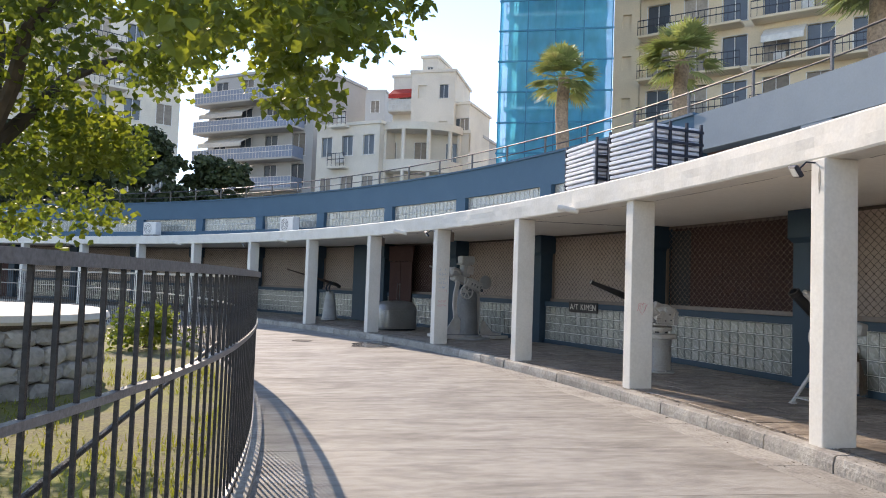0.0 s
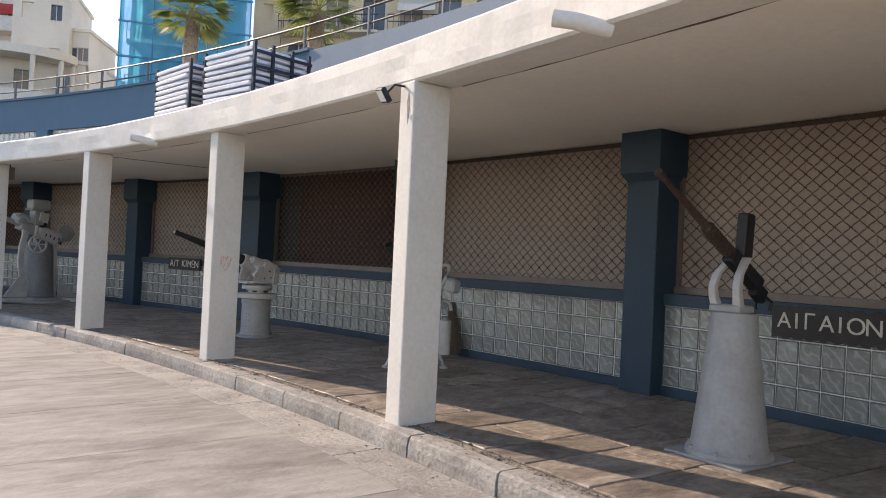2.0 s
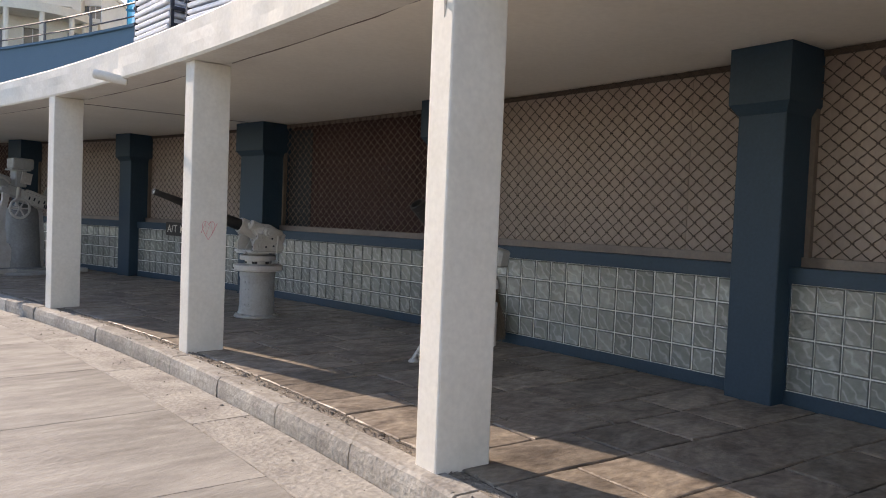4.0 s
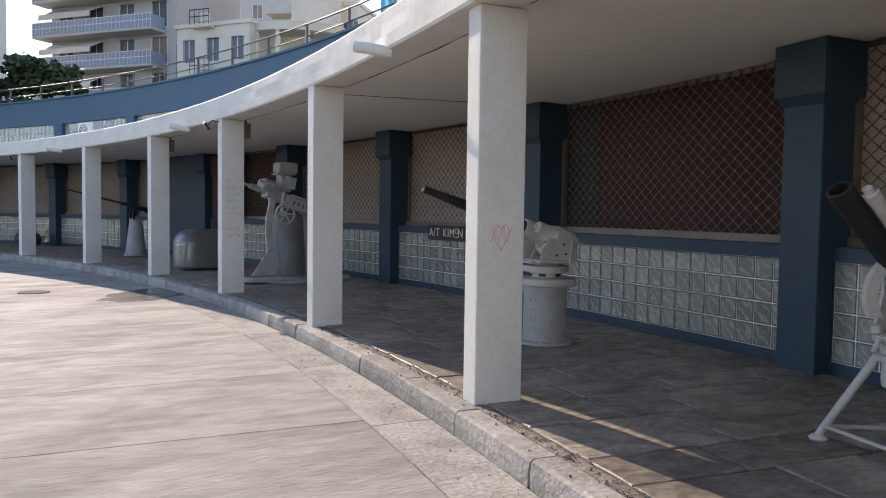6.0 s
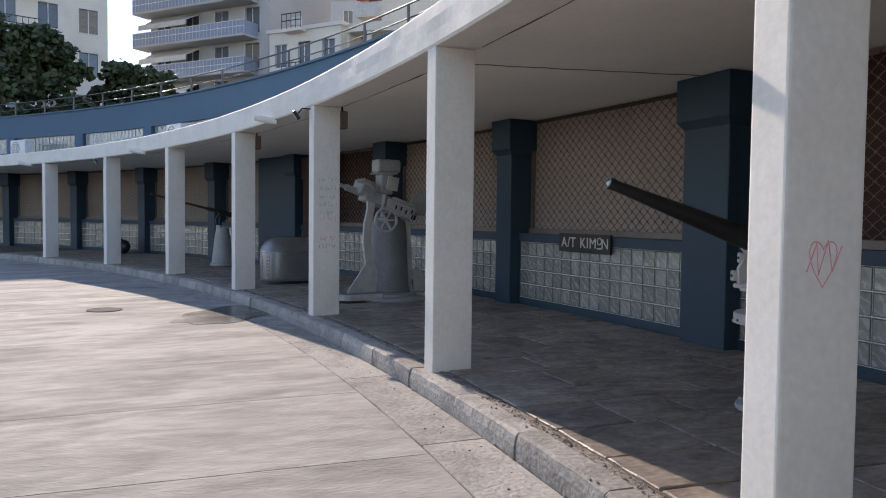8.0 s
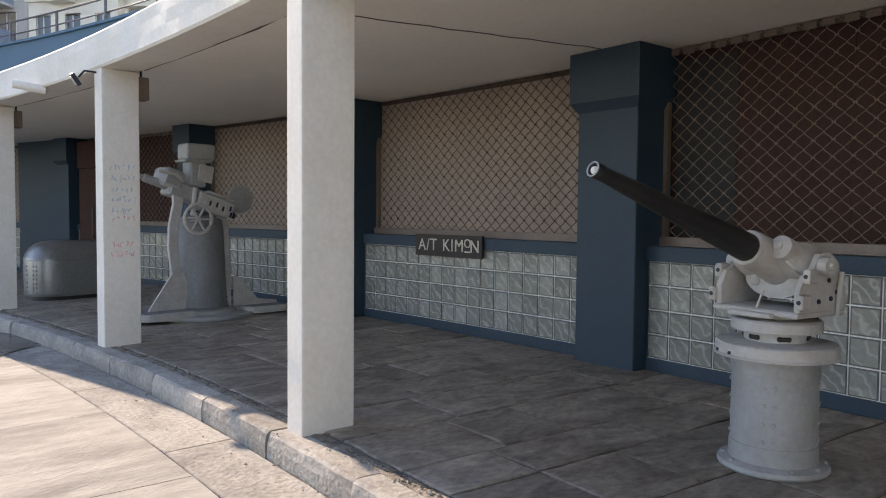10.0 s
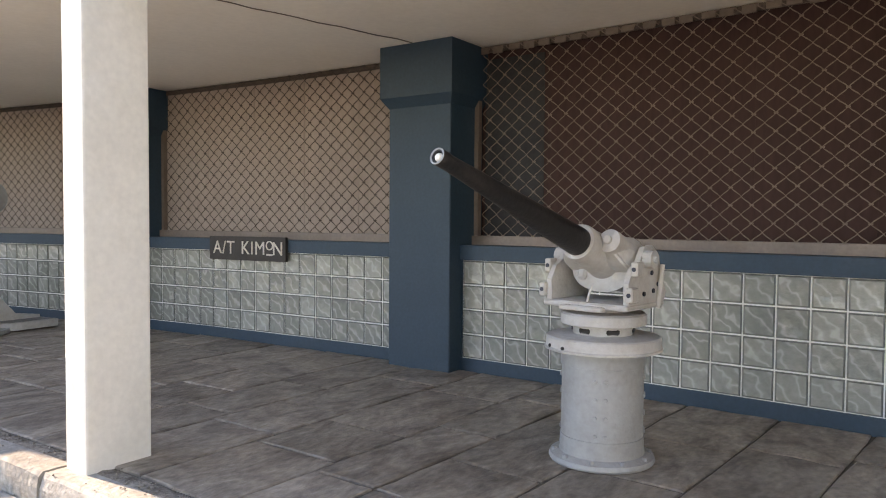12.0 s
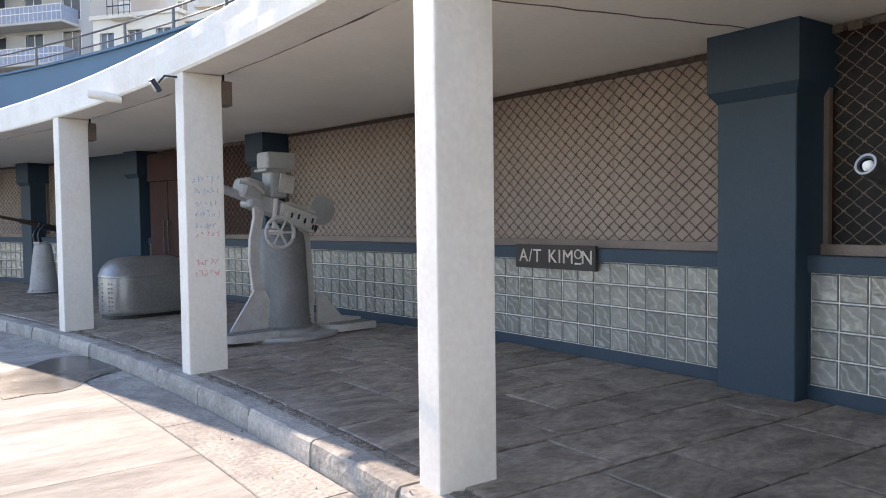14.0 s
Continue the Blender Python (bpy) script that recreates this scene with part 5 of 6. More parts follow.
# bare patch where the paint has flaked off under a floodlight
bm = BM()
plate(bm, [(0.0, 0.0), (0.018, -0.06), (0.02, -0.14), (0.008, -0.21), (-0.004, -0.25), (-0.012, -0.17), (-0.014, -0.08)], 0.002, Matrix.Translation((0.02, -0.0012, Z_BEAM - Z_FLOOR - 0.09)))
part("flaked_patch", bm, M_KERB, cols[3], "bare grey concrete where paint has flaked off")

# plain dark blue infill beside one pier, and a brown door in the next bay
bm = BM()
arc(bm, R_GLASS - 0.10, R_GLASS - 0.035, Z_FLOOR - 0.02, Z_CEIL, 46.05, 48.3)
tagged(part("wall_infill", bm, M_PIER, kind="structure", label="plain dark blue painted wall infill between the bays"), category="wall")
t = thing("door_1", at(R_GLASS - 0.06, 44.3, Z_FLOOR), "closed brown double door beside a blue pier", "door", kind="structure")
for s in (-1, 1):
    bm = BM()
    box(bm, 0.01 if s > 0 else -0.62, 0.62 if s > 0 else -0.01, -0.02, 0.02, -0.02, 2.05, bevel=0.006)
    leaf = part("door_leaf", bm, M_BROWN, t)
    bm = BM()
    rod(bm, (s * 0.07, -0.07, 0.75), (s * 0.07, -0.07, 1.35), 0.014, n=8)
    rod(bm, (s * 0.07, -0.07, 0.8), (s * 0.07, -0.02, 0.8), 0.01, n=6)
    rod(bm, (s * 0.07, -0.07, 1.3), (s * 0.07, -0.02, 1.3), 0.01, n=6)
    part("door_handle", bm, M_RAIL, leaf)
bm = BM()
box(bm, -0.68, 0.68, -0.03, 0.03, 2.06, 2.56, bevel=0.006)
part("transom_panel", bm, M_BROWN, t)


# ---- lawn behind the iron fence ----
bm = BM()
k = 96
rr = [2, 12, 20, 24, 27, 29, 30, 30.3, 31.13]
rows = []
for i in range(k + 1):
    th = -12 + 100 * i / k
    rows.append([bm.verts.new(ring(r if r < 31 else (31.27 - 0.0065 * max(0.0, 15 - th) ** 2 if th > 4 else 30.48) - 0.08, th, 0.02 + 0.06 * noise.noise((r * 0.5, th * 0.3, 0)) * (1 if r < 30.8 else 0) + 0.10 * max(0, (30 - r) / 8 if r > 20 else 1))) for r in rr])
for a, b in zip(rows, rows[1:]):
    for i in range(len(rr) - 1):
        bm.faces.new((a[i], a[i + 1], b[i + 1], b[i]))
bmesh.ops.recalc_face_normals(bm, faces=bm.faces[:])
lawn = part("ground_lawn", bm, M_SOIL, kind="structure", label="patchy lawn soil inside the curved iron fence", smooth=True)
tagged(lawn, category="lawn")
rnd = random.Random(11)
vs, fs = [], []
for i in range(26000):
    r = 30.95 - 9.5 * rnd.random() ** 1.5
    th = rnd.uniform(6, 46)
    if noise.noise((r * 0.55, th * 0.35, 7)) < -0.12:
        continue
    p = ring(r, th, 0.02 + 0.06 * noise.noise((r * 0.5, th * 0.3, 0)) + 0.10 * max(0, (30 - r) / 8))
    h = rnd.uniform(0.03, 0.085)
    a = rnd.uniform(0, math.pi)
    w = 0.008
    d = Vector((math.cos(a), math.sin(a), 0))
    lean = Vector((rnd.uniform(-0.04, 0.04), rnd.uniform(-0.04, 0.04), h))
    n0 = len(vs)
    vs += [p - d * w, p + d * w, p + lean]
    fs.append((n0, n0 + 1, n0 + 2))
me = bpy.data.meshes.new("grass")
me.from_pydata(vs, [], fs)
me.materials.append(M_GRASS)
tagged(new("grass", me), "short dry grass on the lawn", "grass", kind="stuff")

def r_fence(th):
    """The fence runs on the ring and draws back a little at its near end."""
    return 31.27 - 0.0065 * max(0.0, 15 - th) ** 2 if th > 4 else 30.48


def fence_arc(bm, dr, z0, z1, a, b, step=0.5):
    k = round((b - a) / step)
    rows = []
    for i in range(k + 1):
        th = a + (b - a) * i / k
        rows.append([bm.verts.new(ring(r_fence(th) + d, th, z)) for d, z in ((-dr, z0), (dr, z0), (dr, z1), (-dr, z1))])
    for p, q in zip(rows, rows[1:]):
        for i in range(4):
            j = (i + 1) % 4
            bm.faces.new((p[i], q[i], q[j], p[j]))
    bm.faces.new(rows[0])
    bm.faces.new(rows[-1][::-1])
    bmesh.ops.recalc_face_normals(bm, faces=bm.faces[:])


fence = thing("iron_fence", Matrix.Identity(4), "dark iron railing fence with upright bars round the lawn", "fence")
bm = BM()
fence_arc(bm, 0.10, -0.05, 0.07, 1, 84)
part("fence_kerb", bm, M_KERB, fence, "low concrete kerb under the bars")
for z, hh, ww in ((1.50, 0.022, 0.026), (1.04, 0.014, 0.018), (0.16, 0.014, 0.018)):
    bm = BM()
    fence_arc(bm, ww, z - hh, z + hh, 1, 84)
    part("rail_bar", bm, M_FENCERAIL, fence)
bm = BM()
box(bm, -0.0075, 0.0075, -0.0075, 0.0075, 0.07, 1.48)
BAR = mesh_of("bar", bm, M_IRON)
bm = BM()
STEP = 0.26
for i in range(int(83 / STEP)):
    th = 1 + i * STEP
    if th < 60:
        piece("bar", BAR, fence, at(r_fence(th), th, 0))
    else:
        bm.from_mesh(BAR)
        bm.verts.ensure_lookup_table()
        m = at(r_fence(th), th, 0)
        for v in bm.verts[-8:]:
            v.co = m @ v.co
part("bar", bm, M_IRON, fence, kind="stuff")
# dark sloping line behind the bars, built as a rod
bm = BM()
rod(bm, ring(31.0, 9.6, 0.70), ring(31.02, 17.2, 0.95), 0.014, n=8)
part("brace", bm, M_IRON, fence)

# stone planter on the lawn
t = thing("stone_planter", pose(-5.85, 8.03, 0.0), "round planter wall of rough grey stones with a white cap", "planter")
bm = BM()
lathe(bm, [(1.74, 0.0), (1.78, 0.86), (1.2, 0.87)], 40)
part("core", bm, M_GRIT, t)
STONES = []
for v in range(6):
    rnd = random.Random(70 + v)
    bm = BM()
    bmesh.ops.create_icosphere(bm, subdivisions=2, radius=1.0)
    for q in bm.verts:
        c = q.co
        f = 1.0 / max(abs(c.x), abs(c.y), abs(c.z)) ** 0.72
        k = 1 + 0.16 * noise.noise((c.x * 1.7 + v * 5, c.y * 1.7, c.z * 1.7))
        q.co = Vector((c.x * 0.205, c.y * 0.09, c.z * 0.105)) * f * k
    STONES.append(mesh_of("stone", bm, M_STONE))
rnd = random.Random(4)
for c in range(4):
    a = rnd.uniform(0, 9)
    end = a + 360
    while a < end - 4:
        w = rnd.choice((0.55, 0.75, 0.9, 1.1))
        step = min(math.degrees(0.385 * w / 1.80), end - a)
        piece("stone", STONES[rnd.randrange(6)], t, Matrix.Rotation(radians(a + step / 2), 4, "Z") @ Matrix.Translation((0, -1.78 + rnd.uniform(-0.03, 0.02), 0.11 + c * 0.205 + rnd.uniform(-0.015, 0.015))) @ Matrix.Rotation(radians(rnd.uniform(-7, 7)), 4, "Y") @ Matrix.Diagonal((w, 1, rnd.uniform(0.92, 1.1), 1)))
        a += step
bm = BM()
lathe(bm, [(1.35, 0.86), (1.90, 0.865), (1.93, 0.90), (1.90, 0.97), (1.80, 1.0), (1.4, 0.98)], 48)
part("cap", bm, M_WHITE, t, "white cap", smooth=True)


# ---- plants ----
def leaf_mesh(name, spots, size, material, seed, droop=0.5):
    """Leaves as small folded blades round the given spots (place, spread, count)."""
    rnd = random.Random(seed)
    vs, fs = [], []
    for c, s, k in spots:
        for _ in range(k):
            while True:
                o = Vector((rnd.uniform(-1, 1), rnd.uniform(-1, 1), rnd.uniform(-1, 1)))
                if o.length < 1:
                    break
            p = Vector(c) + Vector((o.x * s, o.y * s, o.z * s * 0.75))
            d = Vector((rnd.gauss(0, 1), rnd.gauss(0, 1), rnd.gauss(-droop, 0.6))).normalized()
            u = d.cross(Vector((rnd.gauss(0, 1), rnd.gauss(0, 1), rnd.gauss(0, 1)))).normalized()
            n = d.cross(u)
            L = size * rnd.uniform(0.65, 1.2)
            w = L * 0.40
            i = len(vs)
            vs += [p, p + d * L * 0.38 + u * w + n * w * 0.3, p + d * L * 0.38 - u * w + n * w * 0.3, p + d * L * 0.75 + u * w * 0.6, p + d * L * 0.75 - u * w * 0.6, p + d * L - n * w * 0.2, p + d * L * 0.5]
            fs += [(i, i + 6, i + 1), (i, i + 2, i + 6), (i + 1, i + 6, i + 3), (i + 6, i + 2, i + 4), (i + 6, i + 5, i + 3), (i + 6, i + 4, i + 5)]
    me = bpy.data.meshes.new(name)
    me.from_pydata(vs, [], fs)
    me.materials.append(material)
    return me


def tree(base, height, limbs, spots, size, seed, label, trunk_r, leaf=None):
    t = thing("tree", Matrix.Translation(base), label, "tree")
    bm = BM()
    tube(bm, [(0.03 * math.sin(i * 1.3), 0.04 * math.sin(i * 2.1), height * i / 6) for i in range(7)], [trunk_r * (1.25 - 0.1 * i) for i in range(7)], 14)
    part("trunk", bm, M_BARK, t, smooth=True)
    for a, b in limbs:
        bm = BM()
        a, b = Vector(a), Vector(b)
        pts = [a.lerp(b, i / 5) + Vector((0.06 * math.sin(i * 2 + a.x), 0.06 * math.cos(i * 1.7), 0.22 * math.sin(math.pi * i / 5))) for i in range(6)]
        tube(bm, pts, [trunk_r * (0.5 - 0.08 * i) for i in range(6)], 8)
        part("limb", bm, M_BARK, t, smooth=True)
    ob = new("crown", leaf_mesh("crown", spots, size, leaf or M_LEAF, seed))
    ob.parent = t
    return t


# broad-leaved tree behind the fence whose crown reaches over the path
tb = Vector((-3.75, 5.9, 0.05))
rnd = random.Random(21)
spots = []
for i in range(150):
    a = rnd.uniform(0, 2 * math.pi)
    q = rnd.random() ** 0.6
    x, y = 3.7 * q * math.cos(a), 3.7 * q * math.sin(a)
    low = 3.2 + 0.16 * max(0.0, y) + 0.06 * x
    spots.append(((x + 0.6, y - 1.0, rnd.uniform(low, 5.6 - 1.2 * q * q)), rnd.uniform(0.28, 0.55), 150))
for i in range(16):
    spots.append(((rnd.uniform(2.6, 4.3), rnd.uniform(-3.2, -0.6), rnd.uniform(2.75, 3.6)), rnd.uniform(0.25, 0.42), 120))
for i in range(20):
    spots.append(((rnd.uniform(-1.2, 0.75), rnd.uniform(0.2, 1.9), rnd.uniform(2.0, 3.2)), rnd.uniform(0.32, 0.55), 170))
tree(tb, 3.0, [((0, 0, 2.6), (1.8, -0.9, 4.3)), ((0, 0, 2.7), (-1.8, 0.6, 4.4)), ((0, 0, 2.5), (0.6, 2.2, 4.2)), ((0, 0, 2.8), (-0.6, -1.6, 4.6)), ((0, 0, 2.9), (0.1, 0.2, 5.2)), ((1.5, -0.8, 4.0), (3.4, -1.4, 3.9))], spots, 0.095, 5, "broad-leaved green tree leaning over the iron fence", 0.17)

# dark trees beyond the parapet
for n, (x, y, z, s) in enumerate(((-20.5, 40.0, 3.2, 1.0), (-17.2, 43.0, 2.6, 0.9), (-24.5, 41.0, 3.4, 1.15), (-29.0, 37.0, 3.0, 1.2))):
    rnd = random.Random(40 + n)
    spots = []
    for i in range(46):
        a, q = rnd.uniform(0, 6.28), rnd.random() ** 0.5
        hh = rnd.uniform(0, 1)
        spots.append(((2.6 * s * q * math.cos(a) * (1.1 - 0.6 * hh), 2.6 * s * q * math.sin(a) * (1.1 - 0.6 * hh), 2.0 + 4.6 * s * hh), 0.6 * s, 120))
    tree(Vector((x, y, z)), 2.6, [((0, 0, 2.0), (1.2, 0.5, 3.6)), ((0, 0, 2.0), (-1.1, -0.4, 3.8)), ((0, 0, 2.2), (0.1, 0.3, 5.0))], spots, 0.34, 60 + n, "dark green tree behind the parapet", 0.22, M_DARKLEAF)

# shrub beside the planter
t = thing("shrub", pose(-6.0, 13.6, 0.05), "low dark green shrub on the lawn", "shrub")
rnd = random.Random(9)
ob = new("foliage", leaf_mesh("foliage", [((rnd.uniform(-0.6, 0.6), rnd.uniform(-0.6, 0.6), rnd.uniform(0.15, 0.75)), 0.30, 60) for i in range(24)], 0.10, M_LEAF, 8, 0.0))
ob.parent = t
bm = BM()
for i in range(6):
    rod(bm, (0.05 * i - 0.12, 0, -0.02), (0.25 * math.cos(i), 0.25 * math.sin(i), 0.5), 0.018, 0.008, n=6)
part("stems", bm, M_BARK, t)


def palm(x, y, z0, crown, r, seed):
    t = thing("palm_tree", pose(x, y, z0), "fan palm with a shaggy trunk and a skirt of drying leaves", "palm", "palms on the upper street")
    h = crown - z0
    bm = BM()
    tube(bm, [(0.05 * math.sin(i), 0.03 * i * 0.2, h * i / 14) for i in range(15)], [0.36 + 0.03 * (i % 2) - 0.006 * i for i in range(15)], 12)
    part("trunk", bm, M_PALMBARK, t)
    rnd = random.Random(seed)
    vs, fs = [], []
    for f in range(54):
        a = rnd.uniform(0, 2 * math.pi)
        e = radians(rnd.choice((75, 58, 42, 28, 14, 0, -14, -32)) + rnd.uniform(-10, 10))
        d = Vector((math.cos(a) * math.cos(e), math.sin(a) * math.cos(e), math.sin(e)))
        side = Vector((-math.sin(a), math.cos(a), 0))
        up = side.cross(d)
        stem = r * rnd.uniform(0.42, 0.58)
        c = Vector((0, 0, h)) + d * stem
        i = len(vs)
        w = 0.02
        vs += [Vector((0, 0, h)) - side * w, Vector((0, 0, h)) + side * w, c + side * w, c - side * w]
        fs.append((i, i + 1, i + 2, i + 3))
        for k in range(17):
            b = radians(-82 + 164 * k / 16)
            L = r * rnd.uniform(0.42, 0.56) * (0.72 + 0.28 * math.cos(b))
            q = d * math.cos(b) + side * math.sin(b)
            tip = c + q * L - Vector((0, 0, 0.16 * L + 0.1 * rnd.random())) + up * 0.02
            mid = c + q * L * 0.55 + up * 0.05
            s = (d * -math.sin(b) + side * math.cos(b)) * 0.045 * r / 1.6
            i = len(vs)
            vs += [c, mid + s, mid - s, tip]
            fs += [(i, i + 1, i + 2), (i + 1, i + 3, i + 2)]
    me = bpy.data.meshes.new("crown")
    me.from_pydata(vs, [], fs)
    me.materials.append(M_PALM)
    ob = new("crown", me)
    ob.parent = t


palm(3.1, 36.0, 4.0, 11.9, 1.9, 1)
palm(7.8, 31.4, 4.0, 11.35, 2.05, 2)
palm(13.2, 25.8, 4.0, 12.3, 2.2, 3)
t = thing("upper_street", Matrix.Identity(4), "raised street level behind the parapet", "street", kind="structure")
bm = BM()
arc(bm, 40.45, 140, 3.9, 4.0, TH0, 118, 4)
part("paving", bm, M_LOT, t)


# ---- buildings above the parapet ----
def building(name, label, left, right, depth, z0, z1, material, floors, cols, win=(1.1, 1.5, 0.9), balconies=(), awnings=(), balc_mat=None, shut=0.5, seed=1, deep=1.3, skip=(), roof=True):
    """A block with its front from left to right (ground points); windows are real recesses with panes."""
    l, r = Vector((*left, 0)), Vector((*right, 0))
    w = (r - l).length
    x = (r - l).normalized()
    m = Matrix(((x.x, -x.y, 0, l.x), (x.y, x.x, 0, l.y), (0, 0, 1, z0), (0, 0, 0, 1)))
    t = thing(name, m, label, "building")
    rnd = random.Random(seed)
    H = z1 - z0
    fh = H / floors
    cw = w / cols
    ww, wh, sill = win
    bm = BM()
    box(bm, 0, w, 0.22, depth, 0, H)
    zs = [0]
    for f in range(floors):
        zs += [f * fh + sill, f * fh + sill + wh]
    zs.append(H)
    for k in range(0, len(zs), 2):
        box(bm, 0, w, 0, 0.222, zs[k], zs[k + 1])
    for f in range(floors):
        for c in range(cols + 1):
            x0 = 0 if c == 0 else c * cw - (cw - ww) / 2
            x1 = w if c == cols else c * cw + (cw - ww) / 2
            box(bm, x0, x1, 0.0005, 0.221, f * fh + sill, f * fh + sill + wh)
    part("shell", bm, material, t)
    if roof:
        bm = BM()
        box(bm, -0.15, w + 0.15, -0.15, depth + 0.1, H, H + 0.25)
        part("roof", bm, material, t)
    bm = BM()
    box(bm, 0.0, ww, 0.0, 0.02, 0, wh)
    PN = mesh_of("pane", bm, M_PANE)
    bm = BM()
    box(bm, 0.02, ww - 0.02, -0.03, 0.0, 0.02, wh - 0.02)
    SH = mesh_of("shutter", bm, M_SHUT)
    bm = BM()
    box(bm, -0.06, 0.0, -0.03, 0.03, -0.06, wh + 0.06)
    box(bm, ww, ww + 0.06, -0.03, 0.03, -0.06, wh + 0.06)
    box(bm, 0.0, ww, -0.03, 0.03, wh, wh + 0.06)
    box(bm, -0.1, ww + 0.1, -0.08, 0.03, -0.07, -0.01)
    box(bm, ww / 2 - 0.025, ww / 2 + 0.025, -0.01, 0.03, 0, wh)
    FR = mesh_of("window_frame", bm, M_AC)
    for f in range(floors):
        for c in range(cols):
            if (f, c) in skip:
                continue
            px, pz = c * cw + (cw - ww) / 2, f * fh + sill
            wd = piece("window", PN, t, Matrix.Translation((px, 0.17, pz)))
            piece("window_frame", FR, wd, Matrix.Translation((0, -0.14, 0)))
            if rnd.random() < shut:
                piece("shutter", SH, wd, Matrix.Translation((0, -0.03, 0)))
    for f, x0, x1 in balconies:
        bm = BM()
        z = f * fh
        box(bm, x0, x1, -deep, -0.004, z - 0.18, z, bevel=0.03)
        bl = part("balcony", bm, material, t)
        if balc_mat:
            bm = BM()
            box(bm, x0 + 0.03, x1 - 0.03, -deep + 0.02, -deep + 0.06, z + 0.004, z + 0.95)
            box(bm, x1 - 0.07, x1 - 0.03, -deep + 0.06, -0.01, z + 0.004, z + 0.95)
            part("balcony_panel", bm, balc_mat, bl)
        bm = BM()
        for hz in (0.95, 0.5):
            box(bm, x0, x1, -deep + 0.0, -deep + 0.06, z + hz, z + hz + 0.05)
        k = int((x1 - x0) / 0.35)
        for i in range(k + 1):
            xx = x0 + (x1 - x0 - 0.03) * i / k
            box(bm, xx, xx + 0.03, -deep + 0.015, -deep + 0.045, z, z + 0.96)
        part("balcony_rail", bm, M_DSTEEL if not balc_mat else M_AC, bl, kind="stuff")
        if rnd.random() < 0.7:
            bm = BM()
            xx = x0 + rnd.uniform(0.5, max(0.6, x1 - x0 - 1.2))
            box(bm, xx, xx + 0.7, -0.35, -0.05, z + 0.3, z + 0.85, bevel=0.03)
            part("air_conditioner", bm, M_AC, bl)
    for f, x0, x1, am in awnings:
        bm = BM()
        z = f * fh + sill + wh + 0.1
        k = 6
        rows = [(-0.02, z), (-deep * 0.95, z - 0.75), (-deep * 0.97, z - 1.15), (-deep * 0.93, z - 1.15), (-deep * 0.9, z - 0.78), (-0.02, z - 0.05)]
        a = [bm.verts.new((x0, y, zz)) for y, zz in rows]
        b = [bm.verts.new((x1, y, zz)) for y, zz in rows]
        for i in range(len(rows)):
            j = (i + 1) % len(rows)
            bm.faces.new((a[i], b[i], b[j], a[j]))
        bm.faces.new(a[::-1])
        bm.faces.new(b)
        part("awning", bm, am, t)
    return t


def spot(az, d, ex=1.35, ey=0.0):
    return (ex + d * math.cos(radians(az)), ey + d * math.sin(radians(az)))


# grey block with long balconies
building("apartment_block", "grey apartment block with long balconies and white awnings", spot(114.2, 72), spot(106.5, 64), 8.0, 4.0, 20.0, M_GREYB, 6, 4, (1.4, 1.9, 0.35),
         [(f, -0.3, 11.2) for f in range(1, 6)], [(f, 0.3, 5.4, M_AWN) for f in (1, 2, 3, 4)], M_BALC, 0.2, 3, 1.6)
# cream block with a rounded balcony corner
cb = building("cream_house", "cream rendered house with shuttered windows and small balconies", spot(106.2, 59), spot(101.4, 55.5), 8.0, 4.0, 13.6, M_CREAM, 3, 3, (1.0, 1.5, 0.9), [(1, 1.6, 3.2), (2, 1.6, 3.2), (3, 1.6, 3.2)], (), None, 0.6, 4, 0.7)
building("cream_house_wing", "cream rendered house wing behind a curved loggia", spot(101.8, 57.5), spot(94.4, 57), 8.0, 4.0, 13.4, M_CREAM, 3, 3, (1.0, 1.8, 0.5), (), (), None, 0.6, 5, 0.7)
lg = thing("curved_loggia", Matrix.Translation((*spot(98.2, 57.0), 4.0)), "curved cream balcony loggia with round columns", "loggia")
ang = 98.2 + 180
for z, hh in ((2.7, 0.9), (6.0, 0.9), (9.2, 0.55)):
    bm = BM()
    k = 24
    outer = [Vector((3.3 * math.sin(radians(-88 + 176 * i / k)), -2.1 * math.cos(radians(-88 + 176 * i / k)), 0)) for i in range(k + 1)]
    rot = Matrix.Rotation(radians(98.2 - 90), 3, "Z")
    rows = []
    for p in outer:
        q = p * 0.93
        rows.append([bm.verts.new(rot @ Vector((s.x, s.y, zz))) for s, zz in ((q, z), (p, z), (p, z + hh), (q, z + hh))])
    for a, b in zip(rows, rows[1:]):
        for i in range(4):
            j = (i + 1) % 4
            bm.faces.new((a[i], b[i], b[j], a[j]))
    bm.faces.new([r[0] for r in rows])
    bm.faces.new([r[3] for r in rows]) if z > 9 else None
    bmesh.ops.recalc_face_normals(bm, faces=bm.faces[:])
    part("balcony", bm, M_CREAM, lg)
for i, a in enumerate((-62, -25, 12, 48, 80)):
    bm = BM()
    p = Matrix.Rotation(radians(98.2 - 90), 3, "Z") @ Vector((3.05 * math.sin(radians(a)), -1.9 * math.cos(radians(a)), 0))
    rod(bm, (p.x, p.y, 0), (p.x, p.y, 9.3), 0.16, n=12)
    part("column", bm, M_CREAM, lg)
building("stepped_house", "pale rendered house stepping up to a narrow top", spot(99.0, 66), spot(95.6, 65), 7.0, 4.0, 20.6, M_CREAM, 5, 2, (0.8, 1.2, 1.0), (), (), None, 0.4, 6, skip=[(f, c) for f in range(5) for c in range(2) if (f, c) != (4, 1)])
